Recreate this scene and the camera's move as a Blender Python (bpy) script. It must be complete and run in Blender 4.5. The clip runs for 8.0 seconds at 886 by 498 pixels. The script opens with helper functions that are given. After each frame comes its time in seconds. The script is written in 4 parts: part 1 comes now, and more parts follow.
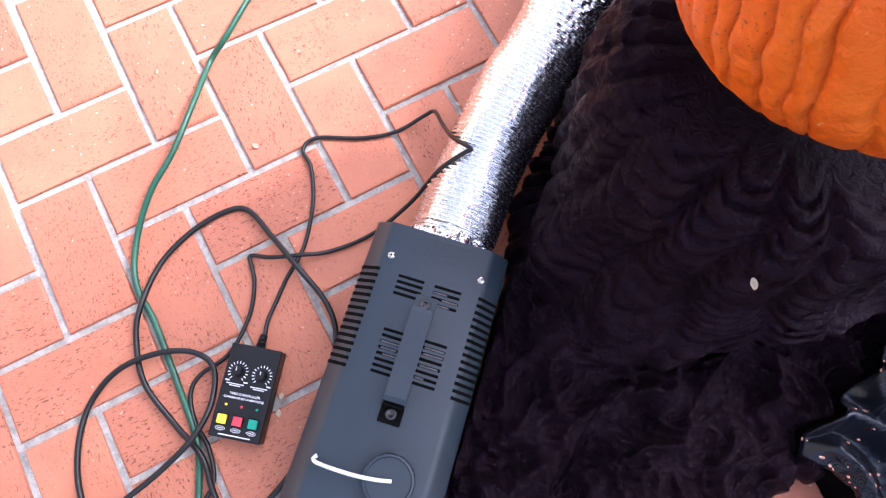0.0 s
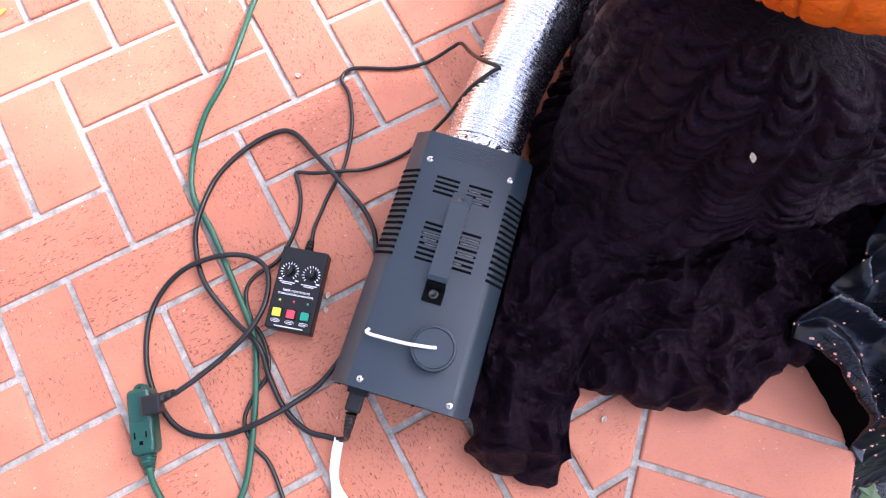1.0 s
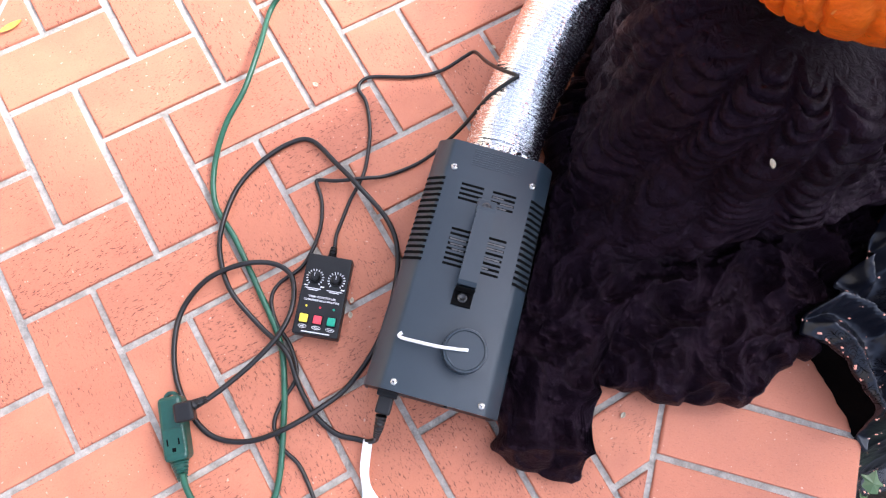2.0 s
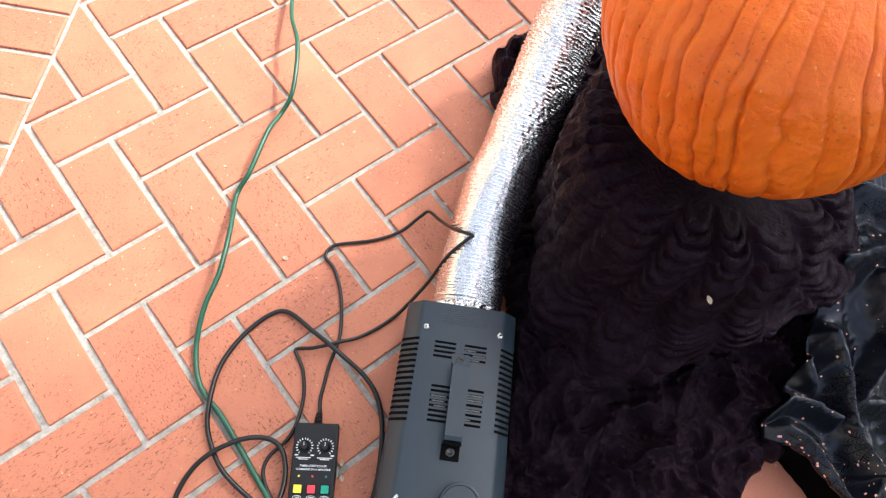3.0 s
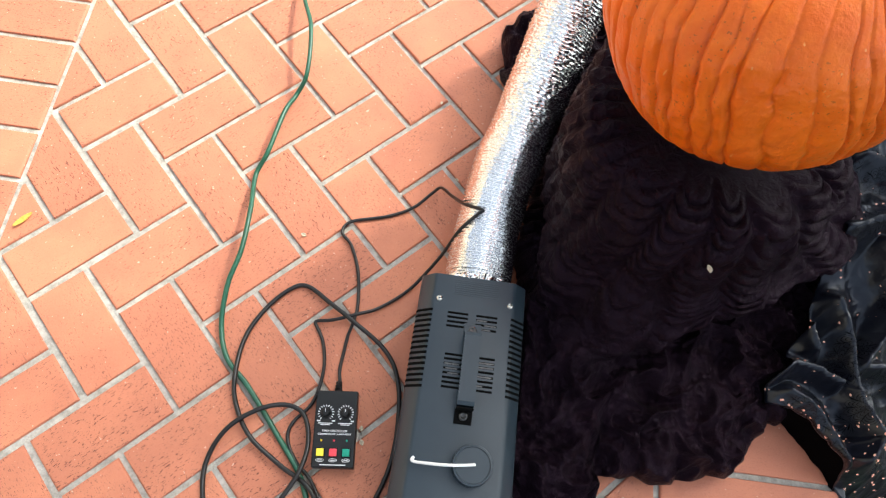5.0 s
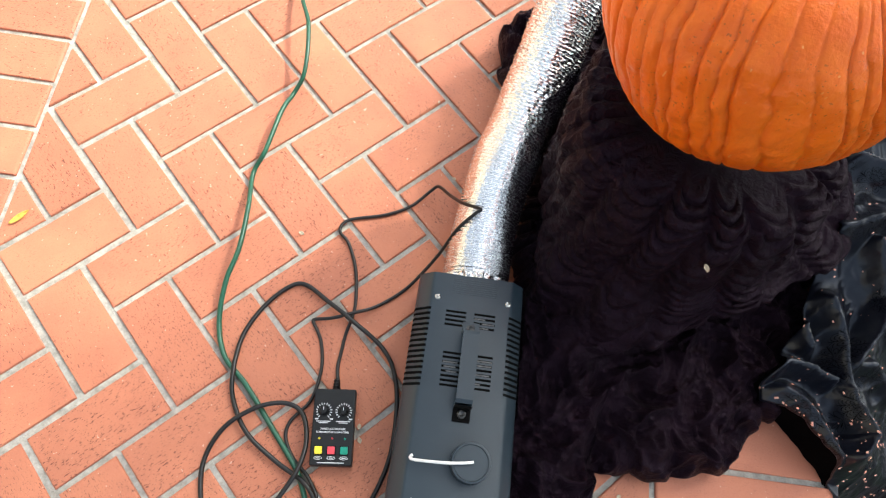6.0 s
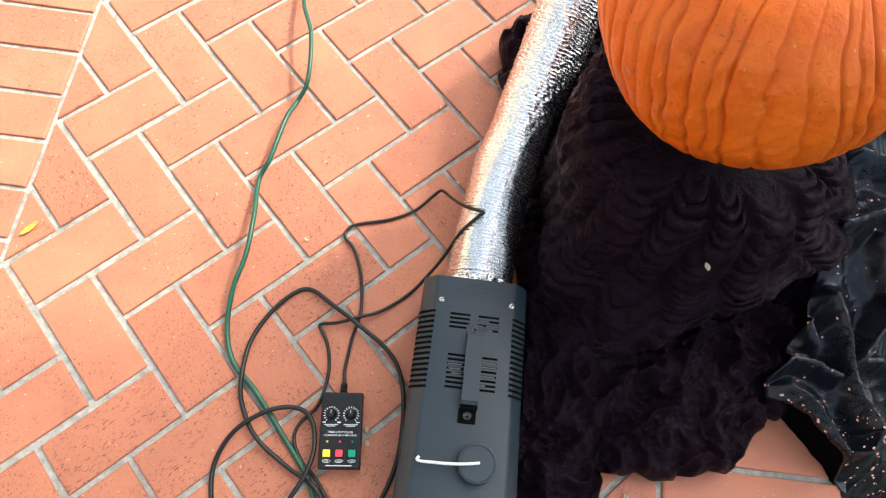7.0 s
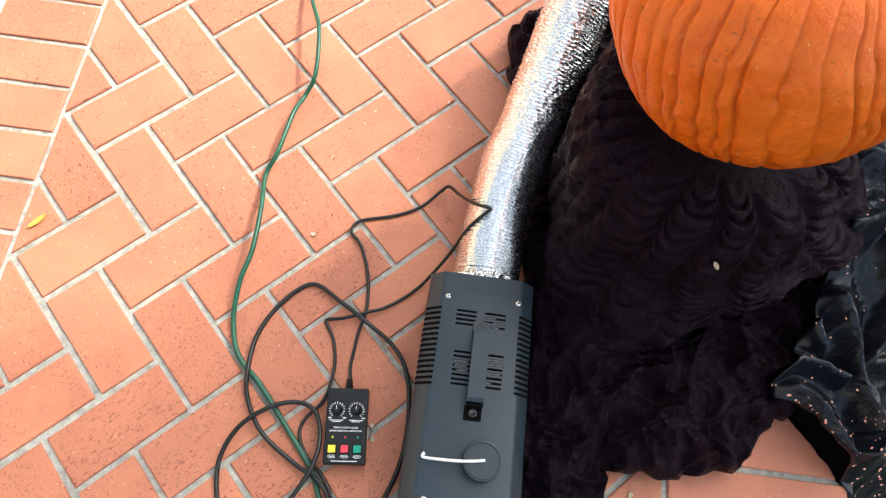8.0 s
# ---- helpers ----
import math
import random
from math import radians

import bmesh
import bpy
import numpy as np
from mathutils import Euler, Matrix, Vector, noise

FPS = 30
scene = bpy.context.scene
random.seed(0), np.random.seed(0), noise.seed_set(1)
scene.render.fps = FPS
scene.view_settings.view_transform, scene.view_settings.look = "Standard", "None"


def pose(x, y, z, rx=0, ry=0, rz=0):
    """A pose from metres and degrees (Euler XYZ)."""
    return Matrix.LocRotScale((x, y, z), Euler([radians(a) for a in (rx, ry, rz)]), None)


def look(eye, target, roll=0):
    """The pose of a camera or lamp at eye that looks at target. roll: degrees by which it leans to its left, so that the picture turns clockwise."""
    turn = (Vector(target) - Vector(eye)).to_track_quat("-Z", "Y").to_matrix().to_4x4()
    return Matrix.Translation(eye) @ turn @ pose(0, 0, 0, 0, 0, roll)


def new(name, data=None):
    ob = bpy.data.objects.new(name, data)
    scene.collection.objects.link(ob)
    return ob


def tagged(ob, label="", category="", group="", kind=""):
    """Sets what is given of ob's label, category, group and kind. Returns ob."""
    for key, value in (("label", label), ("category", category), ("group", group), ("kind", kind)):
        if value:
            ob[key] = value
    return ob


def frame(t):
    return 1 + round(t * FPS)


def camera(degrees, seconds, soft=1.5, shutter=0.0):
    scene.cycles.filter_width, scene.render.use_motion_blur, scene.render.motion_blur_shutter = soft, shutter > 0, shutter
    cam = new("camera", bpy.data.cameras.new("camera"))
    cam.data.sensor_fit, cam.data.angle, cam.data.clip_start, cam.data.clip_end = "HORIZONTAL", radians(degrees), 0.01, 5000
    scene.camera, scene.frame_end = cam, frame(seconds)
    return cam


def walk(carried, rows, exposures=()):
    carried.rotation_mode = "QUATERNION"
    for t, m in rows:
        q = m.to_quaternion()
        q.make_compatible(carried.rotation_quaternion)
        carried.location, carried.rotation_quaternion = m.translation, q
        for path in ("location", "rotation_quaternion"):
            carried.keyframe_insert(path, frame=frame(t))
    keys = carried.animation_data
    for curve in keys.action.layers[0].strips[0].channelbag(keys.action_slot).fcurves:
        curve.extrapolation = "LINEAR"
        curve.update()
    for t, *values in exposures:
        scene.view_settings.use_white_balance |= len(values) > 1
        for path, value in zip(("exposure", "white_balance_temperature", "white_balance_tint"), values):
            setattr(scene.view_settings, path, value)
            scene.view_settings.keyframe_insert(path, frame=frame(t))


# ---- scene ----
cam = camera(66.1, 8.0, soft=1.25)
PATH = [
    (0, (0.8295, -0.4765, 0.9035), (0.7455, 0.03, -1.0325), 7.75),
    (0.2, (0.8055, -0.5135, 0.9225), (0.7795, 0.004, -1.0125), 11.85),
    (0.5, (0.8175, -0.5565, 0.9425), (0.7695, -0.024, -0.9875), 9.45),
    (0.7, (0.8225, -0.5815, 0.9465), (0.7865, -0.041, -0.9825), 11.65),
    (1, (0.8175, -0.6255, 0.9665), (0.7565, -0.125, -0.9715), 9.75),
    (1.2, (0.8145, -0.6475, 0.9765), (0.7285, -0.155, -0.9635), 8.35),
    (2.3, (0.735, -0.641, 1.003), (0.763, -0.102, -0.923), 17.1),
    (2.5, (0.727, -0.636, 1.023), (0.751, -0.046, -0.888), 15.3),
    (2.7, (0.715, -0.613, 1.031), (0.791, 0.051, -0.854), 17.1),
    (2.8, (0.717, -0.619, 1.04), (0.795, 0.148, -0.805), 15.5),
    (3, (0.713, -0.603, 1.079), (0.785, 0.223, -0.741), 13.4),
    (3.2, (0.708, -0.617, 1.112), (0.771, 0.259, -0.685), 11.7),
    (3.5, (0.725, -0.624, 1.133), (0.685, 0.144, -0.713), 4.0),
    (3.7, (0.743, -0.622, 1.129), (0.712, 0.146, -0.718), 4.8),
    (4, (0.743, -0.624, 1.12), (0.802, 0.162, -0.718), 11.0),
    (4.5, (0.733, -0.618, 1.117), (0.757, 0.143, -0.733), 9.6),
    (6, (0.712, -0.62, 1.121), (0.766, 0.129, -0.733), 11.9),
    (6.5, (0.718, -0.621, 1.125), (0.779, 0.141, -0.723), 11.7),
    (7, (0.72, -0.625, 1.131), (0.747, 0.133, -0.719), 9.0),
    (7.5, (0.719, -0.625, 1.132), (0.731, 0.124, -0.722), 8.2),
    (8, (0.717, -0.621, 1.129), (0.731, 0.12, -0.728), 8.6),
]
EXPOSURES = [(0.0, 1.88, 5480, 24), (1.2, 1.90, 5480, 24), (2.5, 1.78, 5800, 12), (3.5, 1.50, 6120, 9), (4.5, 1.49, 6100, 6), (6.0, 1.49, 6080, 4), (8.0, 1.49, 6060, 3)]
walk(cam, [(t, look(eye, target, roll)) for t, eye, target, roll in PATH], EXPOSURES)

# ---- light: open sky, and a hazy sun from the garden side ----
SUN_ELEVATION, SUN_HEADING = 48.0, 40.0  # degrees above the horizon; heading from +x towards +y
world = bpy.data.worlds.new("sky")
scene.world = world
world.use_nodes = True
wn, wl = world.node_tree.nodes, world.node_tree.links
sky = wn.new("ShaderNodeTexSky")
sky.sky_type = "NISHITA"
sky.sun_disc = False
sky.sun_elevation = radians(SUN_ELEVATION)
sky.sun_rotation = radians(90.0 - SUN_HEADING)
sky.air_density, sky.dust_density, sky.ozone_density = 1.0, 6.0, 0.4
haze = wn.new("ShaderNodeHueSaturation")
haze.inputs["Saturation"].default_value = 0.45
wl.new(sky.outputs[0], haze.inputs["Color"])
wl.new(haze.outputs[0], wn["Background"].inputs[0])
wn["Background"].inputs[1].default_value = 0.13
sun = new("sun", bpy.data.lights.new("sun", "SUN"))
sun.data.energy, sun.data.angle, sun.data.color = 2.15, radians(3.0), (1.0, 0.90, 0.74)
_e, _h = radians(SUN_ELEVATION), radians(SUN_HEADING)
_way = Vector((math.cos(_e) * math.cos(_h), math.cos(_e) * math.sin(_h), math.sin(_e)))
sun.matrix_world = look(_way * 6.0, (0, 0, 0))


# ---- helpers of this scene ----
def part(name, bm, material, parent=None, label="", smooth=False):
    """One mesh object from a bmesh, under a thing or a part."""
    me = bpy.data.meshes.new(name)
    bm.to_mesh(me)
    bm.free()
    if smooth:
        me.polygons.foreach_set("use_smooth", [True] * len(me.polygons))
    me.materials.append(material)
    ob = new(name, me)
    ob.parent = parent
    if label:
        tagged(ob, label)
    return ob


def thing(name, at, label, category, group="", turn=0.0):
    """An Empty at a thing's base."""
    ob = new(name)
    ob.empty_display_size = 0.02
    ob.matrix_basis = pose(*at, 0, 0, turn)
    return tagged(ob, label, category, group)


def box(bm, x0, x1, y0, y1, z0, z1, bevel=0.0, segments=2):
    made = bmesh.ops.create_cube(bm, size=1.0)["verts"]
    for v in made:
        v.co = Vector(((x0 + x1) / 2 + v.co.x * (x1 - x0), (y0 + y1) / 2 + v.co.y * (y1 - y0), (z0 + z1) / 2 + v.co.z * (z1 - z0)))
    if bevel:
        edges = list({e for v in made for e in v.link_edges})
        bmesh.ops.bevel(bm, geom=edges, offset=bevel, segments=segments, affect="EDGES", profile=0.6)
    return bm


def lathe(bm, profile, at=(0, 0, 0), n=24, close=True):
    """A turned shape round z from (radius, height) pairs."""
    rings = []
    for r, z in profile:
        rings.append([bm.verts.new((at[0] + r * math.cos(2 * math.pi * i / n), at[1] + r * math.sin(2 * math.pi * i / n), at[2] + z)) for i in range(n)])
    for a, b in zip(rings, rings[1:]):
        for i in range(n):
            bm.faces.new((a[i], a[(i + 1) % n], b[(i + 1) % n], b[i]))
    if close:
        bm.faces.new(rings[-1])
        bm.faces.new(rings[0][::-1])
    return bm


def spline(points, step):
    """Catmull-Rom samples along points, about step apart."""
    ps = [Vector(p) for p in points]
    ps = [ps[0] * 2 - ps[1]] + ps + [ps[-1] * 2 - ps[-2]]
    out = []
    for a, b, c, d in zip(ps, ps[1:], ps[2:], ps[3:]):
        n = max(2, int((c - b).length / step))
        for i in range(n):
            t = i / n
            out.append(0.5 * (2 * b + (c - a) * t + (2 * a - 5 * b + 4 * c - d) * t * t + (3 * b - a - 3 * c + d) * t ** 3))
    out.append(ps[-2])
    return out


def frames_along(path):
    """A side and an up vector at each sample, carried along without twist."""
    up, out = Vector((0, 0, 1)), []
    for i, p in enumerate(path):
        way = (path[min(i + 1, len(path) - 1)] - path[max(i - 1, 0)]).normalized()
        side = way.cross(up).normalized()
        up = side.cross(way).normalized()
        out.append((way, side, up))
    return out


def sweep(bm, path, radius, n=10):
    """A round tube along sampled points; radius may be a function of the share of the length."""
    rings, last = [], len(path) - 1
    for i, (p, (way, side, up)) in enumerate(zip(path, frames_along(path))):
        r = radius(i / last) if callable(radius) else radius
        rings.append([bm.verts.new(p + side * (r * math.cos(2 * math.pi * k / n)) + up * (r * math.sin(2 * math.pi * k / n))) for k in range(n)])
    for a, b in zip(rings, rings[1:]):
        for k in range(n):
            bm.faces.new((a[k], b[k], b[(k + 1) % n], a[(k + 1) % n]))
    bm.faces.new(rings[0])
    bm.faces.new(rings[-1][::-1])
    return bm


def sheet(nu, nv, place):
    """A grid of nu by nv cells, its corners set by place(u, v) with u and v from 0 to 1."""
    bm = bmesh.new()
    grid = [[bm.verts.new(place(i / nu, j / nv)) for j in range(nv + 1)] for i in range(nu + 1)]
    for i in range(nu):
        for j in range(nv):
            bm.faces.new((grid[i][j], grid[i + 1][j], grid[i + 1][j + 1], grid[i][j + 1]))
    return bm


def smoothstep(a, b, x):
    t = min(1.0, max(0.0, (x - a) / (b - a)))
    return t * t * (3 - 2 * t)


def lerp_table(table, x):
    """Smooth values between (x, value) pairs."""
    if x <= table[0][0]:
        return table[0][1]
    for (x0, y0), (x1, y1) in zip(table, table[1:]):
        if x <= x1:
            return y0 + (y1 - y0) * smoothstep(x0, x1, x)
    return table[-1][1]


# ---- materials ----
class Nodes:
    """A short way to wire a material."""

    def __init__(self, name):
        self.material = bpy.data.materials.new(name)
        self.material.use_nodes = True
        self.tree = self.material.node_tree
        self.shader = self.tree.nodes["Principled BSDF"]
        self.coord = self.tree.nodes.new("ShaderNodeTexCoord")

    def put(self, socket, value):
        if isinstance(value, bpy.types.NodeSocket):
            self.tree.links.new(value, socket)
        elif isinstance(value, tuple) and len(value) == 3 and socket.type == "RGBA":
            socket.default_value = (*value, 1)
        else:
            socket.default_value = value

    def set(self, **values):
        for key, value in values.items():
            self.put(self.shader.inputs[key.replace("_", " ")], value)
        return self

    def mapped(self, scale, turn=0.0, source="Object"):
        m = self.tree.nodes.new("ShaderNodeMapping")
        self.tree.links.new(self.coord.outputs[source], m.inputs[0])
        m.inputs["Scale"].default_value = scale
        m.inputs["Rotation"].default_value = (0, 0, radians(turn))
        return m.outputs[0]

    def noise(self, scale, detail=4.0, rough=0.55, vector=None, distortion=0.0):
        n = self.tree.nodes.new("ShaderNodeTexNoise")
        self.put(n.inputs["Vector"], vector if vector is not None else self.coord.outputs["Object"])
        n.inputs["Scale"].default_value, n.inputs["Detail"].default_value = scale, detail
        n.inputs["Roughness"].default_value, n.inputs["Distortion"].default_value = rough, distortion
        return n.outputs["Fac"]

    def cells(self, scale, feature="F1", vector=None):
        n = self.tree.nodes.new("ShaderNodeTexVoronoi")
        n.feature = feature
        self.put(n.inputs["Vector"], vector if vector is not None else self.coord.outputs["Object"])
        n.inputs["Scale"].default_value = scale
        return n.outputs["Distance"]

    def ramp(self, fac, a, b, low=0.0, high=1.0):
        n = self.tree.nodes.new("ShaderNodeMapRange")
        n.clamp = True
        self.put(n.inputs[0], fac)
        for i, v in enumerate((a, b, low, high)):
            n.inputs[1 + i].default_value = v
        return n.outputs[0]

    def mix(self, fac, a, b, blend="MIX"):
        n = self.tree.nodes.new("ShaderNodeMix")
        n.data_type, n.blend_type = "RGBA", blend
        self.put(n.inputs["Factor"], fac)
        self.put(n.inputs[6], a)
        self.put(n.inputs[7], b)
        return n.outputs[2]

    def maths(self, op, a, b=0.0):
        n = self.tree.nodes.new("ShaderNodeMath")
        n.operation = op
        self.put(n.inputs[0], a)
        self.put(n.inputs[1], b)
        return n.outputs[0]

    def random(self):
        return self.tree.nodes.new("ShaderNodeObjectInfo").outputs["Random"]

    def bump(self, height, strength=0.3, distance=0.001, normal=None):
        n = self.tree.nodes.new("ShaderNodeBump")
        n.inputs["Strength"].default_value, n.inputs["Distance"].default_value = strength, distance
        self.put(n.inputs["Height"], height)
        if normal is not None:
            self.put(n.inputs["Normal"], normal)
        self.tree.links.new(n.outputs[0], self.shader.inputs["Normal"])
        return n.outputs[0]


def brick_material(name, light, dark, pitted=1.0):
    m = Nodes(name)
    shift = m.maths("MULTIPLY", m.random(), 37.0)
    moved = m.tree.nodes.new("ShaderNodeVectorMath")
    moved.operation = "ADD"
    m.tree.links.new(m.coord.outputs["Object"], moved.inputs[0])
    m.tree.links.new(shift, moved.inputs[1])
    v = moved.outputs[0]
    streak = m.tree.nodes.new("ShaderNodeMapping")
    m.tree.links.new(v, streak.inputs[0])
    streak.inputs["Scale"].default_value = (1.0, 3.0, 1.0)
    blotch = m.noise(14, 3, 0.6, v)
    grain = m.noise(420, 3, 0.7, v)
    colour = m.mix(m.ramp(blotch, 0.3, 0.7), dark, light)
    colour = m.mix(m.ramp(m.random(), 0, 1, 0.0, 0.62), colour, (0.37, 0.116, 0.064))
    colour = m.mix(m.ramp(grain, 0.25, 0.75, 0.0, 0.22), colour, (0.62, 0.30, 0.19))
    pits = m.ramp(m.noise(160, 2, 0.5, streak.outputs[0]), 0.615, 0.65, 0.0, 0.9)
    fine = m.ramp(m.noise(330, 1, 0.5, v), 0.65, 0.70, 0.0, 0.7)
    fine = m.maths("MULTIPLY", fine, m.ramp(m.noise(30, 2, 0.5, v), 0.42, 0.6))
    pits = m.maths("MULTIPLY", pits, m.ramp(m.maths("ADD", m.noise(16, 2, 0.5, v), m.maths("MULTIPLY", m.random(), 0.35)), 0.5, 0.75))
    hole = m.maths("MULTIPLY", m.maths("MAXIMUM", pits, fine), pitted)
    colour = m.mix(m.maths("MULTIPLY", hole, 0.9), colour, (0.11, 0.035, 0.022))
    specks = m.ramp(m.noise(160, 1, 0.5, v), 0.74, 0.78, 0.0, 0.55)
    colour = m.mix(specks, colour, (0.72, 0.52, 0.40))
    m.set(Base_Color=colour, Roughness=m.ramp(blotch, 0.2, 0.8, 0.52, 0.72), Specular_IOR_Level=0.4)
    height = m.maths("SUBTRACT", m.maths("MULTIPLY", grain, 0.35), m.maths("MULTIPLY", hole, 1.0))
    m.bump(height, 0.7, 0.0012)
    return m.material


def plain(name, a, b, scale, rough, bump=0.2, metal=0.0, fine=300, depth=0.0004, spec=0.5):
    """Two tones over two scales, with fine relief."""
    m = Nodes(name)
    big, small = m.noise(scale), m.noise(fine, 3, 0.6)
    fac = m.maths("ADD", m.maths("MULTIPLY", big, 0.7), m.maths("MULTIPLY", small, 0.3))
    m.set(Base_Color=m.mix(m.ramp(fac, 0.35, 0.65), a, b), Roughness=m.ramp(big, 0.3, 0.7, rough - 0.06, rough + 0.06), Metallic=metal, Specular_IOR_Level=spec)
    m.bump(small, bump, depth)
    return m.material


def cloth_material():
    m = Nodes("black_gathered_cloth")
    big, weave = m.noise(18, 3), m.noise(900, 2, 0.7)
    m.set(Base_Color=m.mix(m.ramp(big, 0.3, 0.7), (0.0042, 0.0018, 0.0032), (0.0084, 0.0035, 0.0064)), Roughness=0.42, Specular_IOR_Level=0.10, Specular_Tint=(0.98, 0.68, 1.0))
    m.set(Sheen_Weight=0.006, Sheen_Roughness=0.4)
    crinkle = m.noise(70, 5, 0.6, distortion=2.2)
    first = m.bump(crinkle, 0.85, 0.0055)
    m.bump(weave, 0.25, 0.0006, first)
    return m.material


def satin_material():
    """Dark satin printed with black webs: spokes and rings round scattered centres."""
    m = Nodes("black_web_satin")
    flat = m.mapped((1, 1, 0.35))
    tree = m.tree
    cell = tree.nodes.new("ShaderNodeTexVoronoi")
    cell.inputs["Scale"].default_value = 18
    m.put(cell.inputs["Vector"], flat)
    away = tree.nodes.new("ShaderNodeVectorMath")
    away.operation = "SUBTRACT"
    m.put(away.inputs[0], flat)
    m.put(away.inputs[1], cell.outputs["Position"])
    xyz = tree.nodes.new("ShaderNodeSeparateXYZ")
    m.put(xyz.inputs[0], away.outputs[0])
    angle = m.maths("ARCTAN2", xyz.outputs["Y"], xyz.outputs["X"])
    spokes = m.maths("ABSOLUTE", m.maths("SINE", m.maths("MULTIPLY", angle, 5.0)))
    sag = m.maths("MULTIPLY", spokes, 0.10)
    turns = m.maths("FRACT", m.maths("MULTIPLY", m.maths("SUBTRACT", cell.outputs["Distance"], sag), 15.0))
    rings = m.ramp(m.maths("ABSOLUTE", m.maths("SUBTRACT", turns, 0.5)), 0.07, 0.13, 1.0, 0.0)
    rays = m.ramp(spokes, 0.08, 0.16, 1.0, 0.0)
    lines = m.maths("MULTIPLY", m.maths("MAXIMUM", rings, rays), m.ramp(cell.outputs["Distance"], 0.42, 0.50, 1.0, 0.0))
    m.set(Base_Color=m.mix(lines, (0.0050, 0.0056, 0.0100), (0.0005, 0.0005, 0.0007)), Roughness=m.ramp(lines, 0, 1, 0.31, 0.6), Specular_IOR_Level=m.ramp(lines, 0, 1, 0.48, 0.06), Specular_Tint=(0.85, 0.9, 1.0))
    m.set(Sheen_Weight=0.015, Sheen_Roughness=0.3, Sheen_Tint=(0.75, 0.8, 1.0))
    first = m.bump(m.noise(40, 3, 0.6), 0.35, 0.004)
    m.bump(lines, 0.15, 0.0003, first)
    return m.material


def pumpkin_material():
    m = Nodes("pumpkin_skin")
    stretched = m.mapped((1, 1, 0.25))
    big, band = m.noise(9, 4), m.noise(55, 3, 0.6, stretched)
    colour = m.mix(m.ramp(big, 0.3, 0.72), (0.67, 0.104, 0.0010), (0.85, 0.163, 0.002))
    colour = m.mix(m.ramp(band, 0.45, 0.75, 0.0, 0.4), colour, (0.84, 0.205, 0.006))
    warts = m.ramp(m.noise(300, 1, 0.4), 0.675, 0.71, 0.0, 0.75)
    patch = m.ramp(m.noise(13, 2), 0.42, 0.62)
    colour = m.mix(m.maths("MULTIPLY", warts, patch), colour, (0.16, 0.055, 0.012))
    scars = m.ramp(m.noise(60, 2, 0.5, m.mapped((2.2, 2.2, 0.5), 20)), 0.72, 0.76, 0.0, 0.5)
    colour = m.mix(scars, colour, (0.78, 0.44, 0.16))
    m.set(Base_Color=colour, Roughness=m.ramp(band, 0.3, 0.7, 0.30, 0.46), Specular_IOR_Level=0.42)
    first = m.bump(m.noise(45, 4, 0.6), 0.55, 0.006)
    m.bump(m.noise(260, 3, 0.65), 0.4, 0.0012, first)
    return m.material


def foil_material():
    m = Nodes("aluminium_foil")
    round_it = m.mapped((0.22, 1.0, 0.22), -12)
    crush, fine = m.noise(210, 3, 0.6, round_it, 0.5), m.noise(330, 3, 0.6)
    m.set(Base_Color=m.mix(crush, (0.90, 0.90, 0.89), (0.97, 0.97, 0.96)), Metallic=1.0, Roughness=m.ramp(fine, 0.3, 0.7, 0.16, 0.30))
    first = m.bump(crush, 0.35, 0.0016)
    m.bump(fine, 0.2, 0.0006, first)
    return m.material


BRICK = brick_material("brick_red", (0.56, 0.203, 0.108), (0.44, 0.146, 0.079))
SMOOTH_BRICK = brick_material("brick_red_smooth", (0.56, 0.203, 0.112), (0.47, 0.158, 0.088), 0.2)
MORTAR = plain("mortar", (0.26, 0.25, 0.215), (0.50, 0.48, 0.43), 60, 0.9, 0.9, fine=300, depth=0.003)
CONCRETE = plain("pale_concrete", (0.55, 0.56, 0.55), (0.70, 0.70, 0.67), 8, 0.85, 0.4, depth=0.001)
STUCCO = plain("tan_stucco", (0.46, 0.40, 0.30), (0.54, 0.47, 0.36), 5, 0.9, 0.6, fine=90, depth=0.003)
SOIL = plain("garden_soil", (0.016, 0.012, 0.009), (0.040, 0.029, 0.020), 20, 0.95, 0.8, fine=120, depth=0.004)
LEAF = plain("ivy_leaf", (0.030, 0.075, 0.016), (0.050, 0.11, 0.026), 30, 0.42, 0.3)
BARK = plain("tree_bark", (0.07, 0.05, 0.035), (0.16, 0.12, 0.085), 14, 0.9, 0.9, fine=60, depth=0.01)
CLOTH = cloth_material()
SATIN = satin_material()
LINING = plain("black_lining", (0.0008, 0.0007, 0.0008), (0.0016, 0.0013, 0.0015), 40, 0.9, 0.8, depth=0.003, spec=0.03)
SEQUIN = plain("copper_sequin", (0.85, 0.34, 0.22), (0.92, 0.50, 0.36), 90, 0.35, 0.05)
SKIN = pumpkin_material()
STEM = plain("pumpkin_stem", (0.16, 0.12, 0.05), (0.25, 0.20, 0.09), 40, 0.8, 0.6, depth=0.002)
FOIL = foil_material()
PAINT = plain("black_powder_coat", (0.0170, 0.0275, 0.0370), (0.0225, 0.0345, 0.0455), 12, 0.36, 0.22, fine=900, depth=0.0002, spec=0.42)
DARK = plain("black_plastic", (0.0045, 0.0045, 0.005), (0.008, 0.008, 0.0085), 60, 0.42, 0.15, spec=0.3)
# near-black colour for the shade inside slots and notches; also on pads and collars
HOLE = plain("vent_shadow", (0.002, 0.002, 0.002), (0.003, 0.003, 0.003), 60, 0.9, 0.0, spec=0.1)
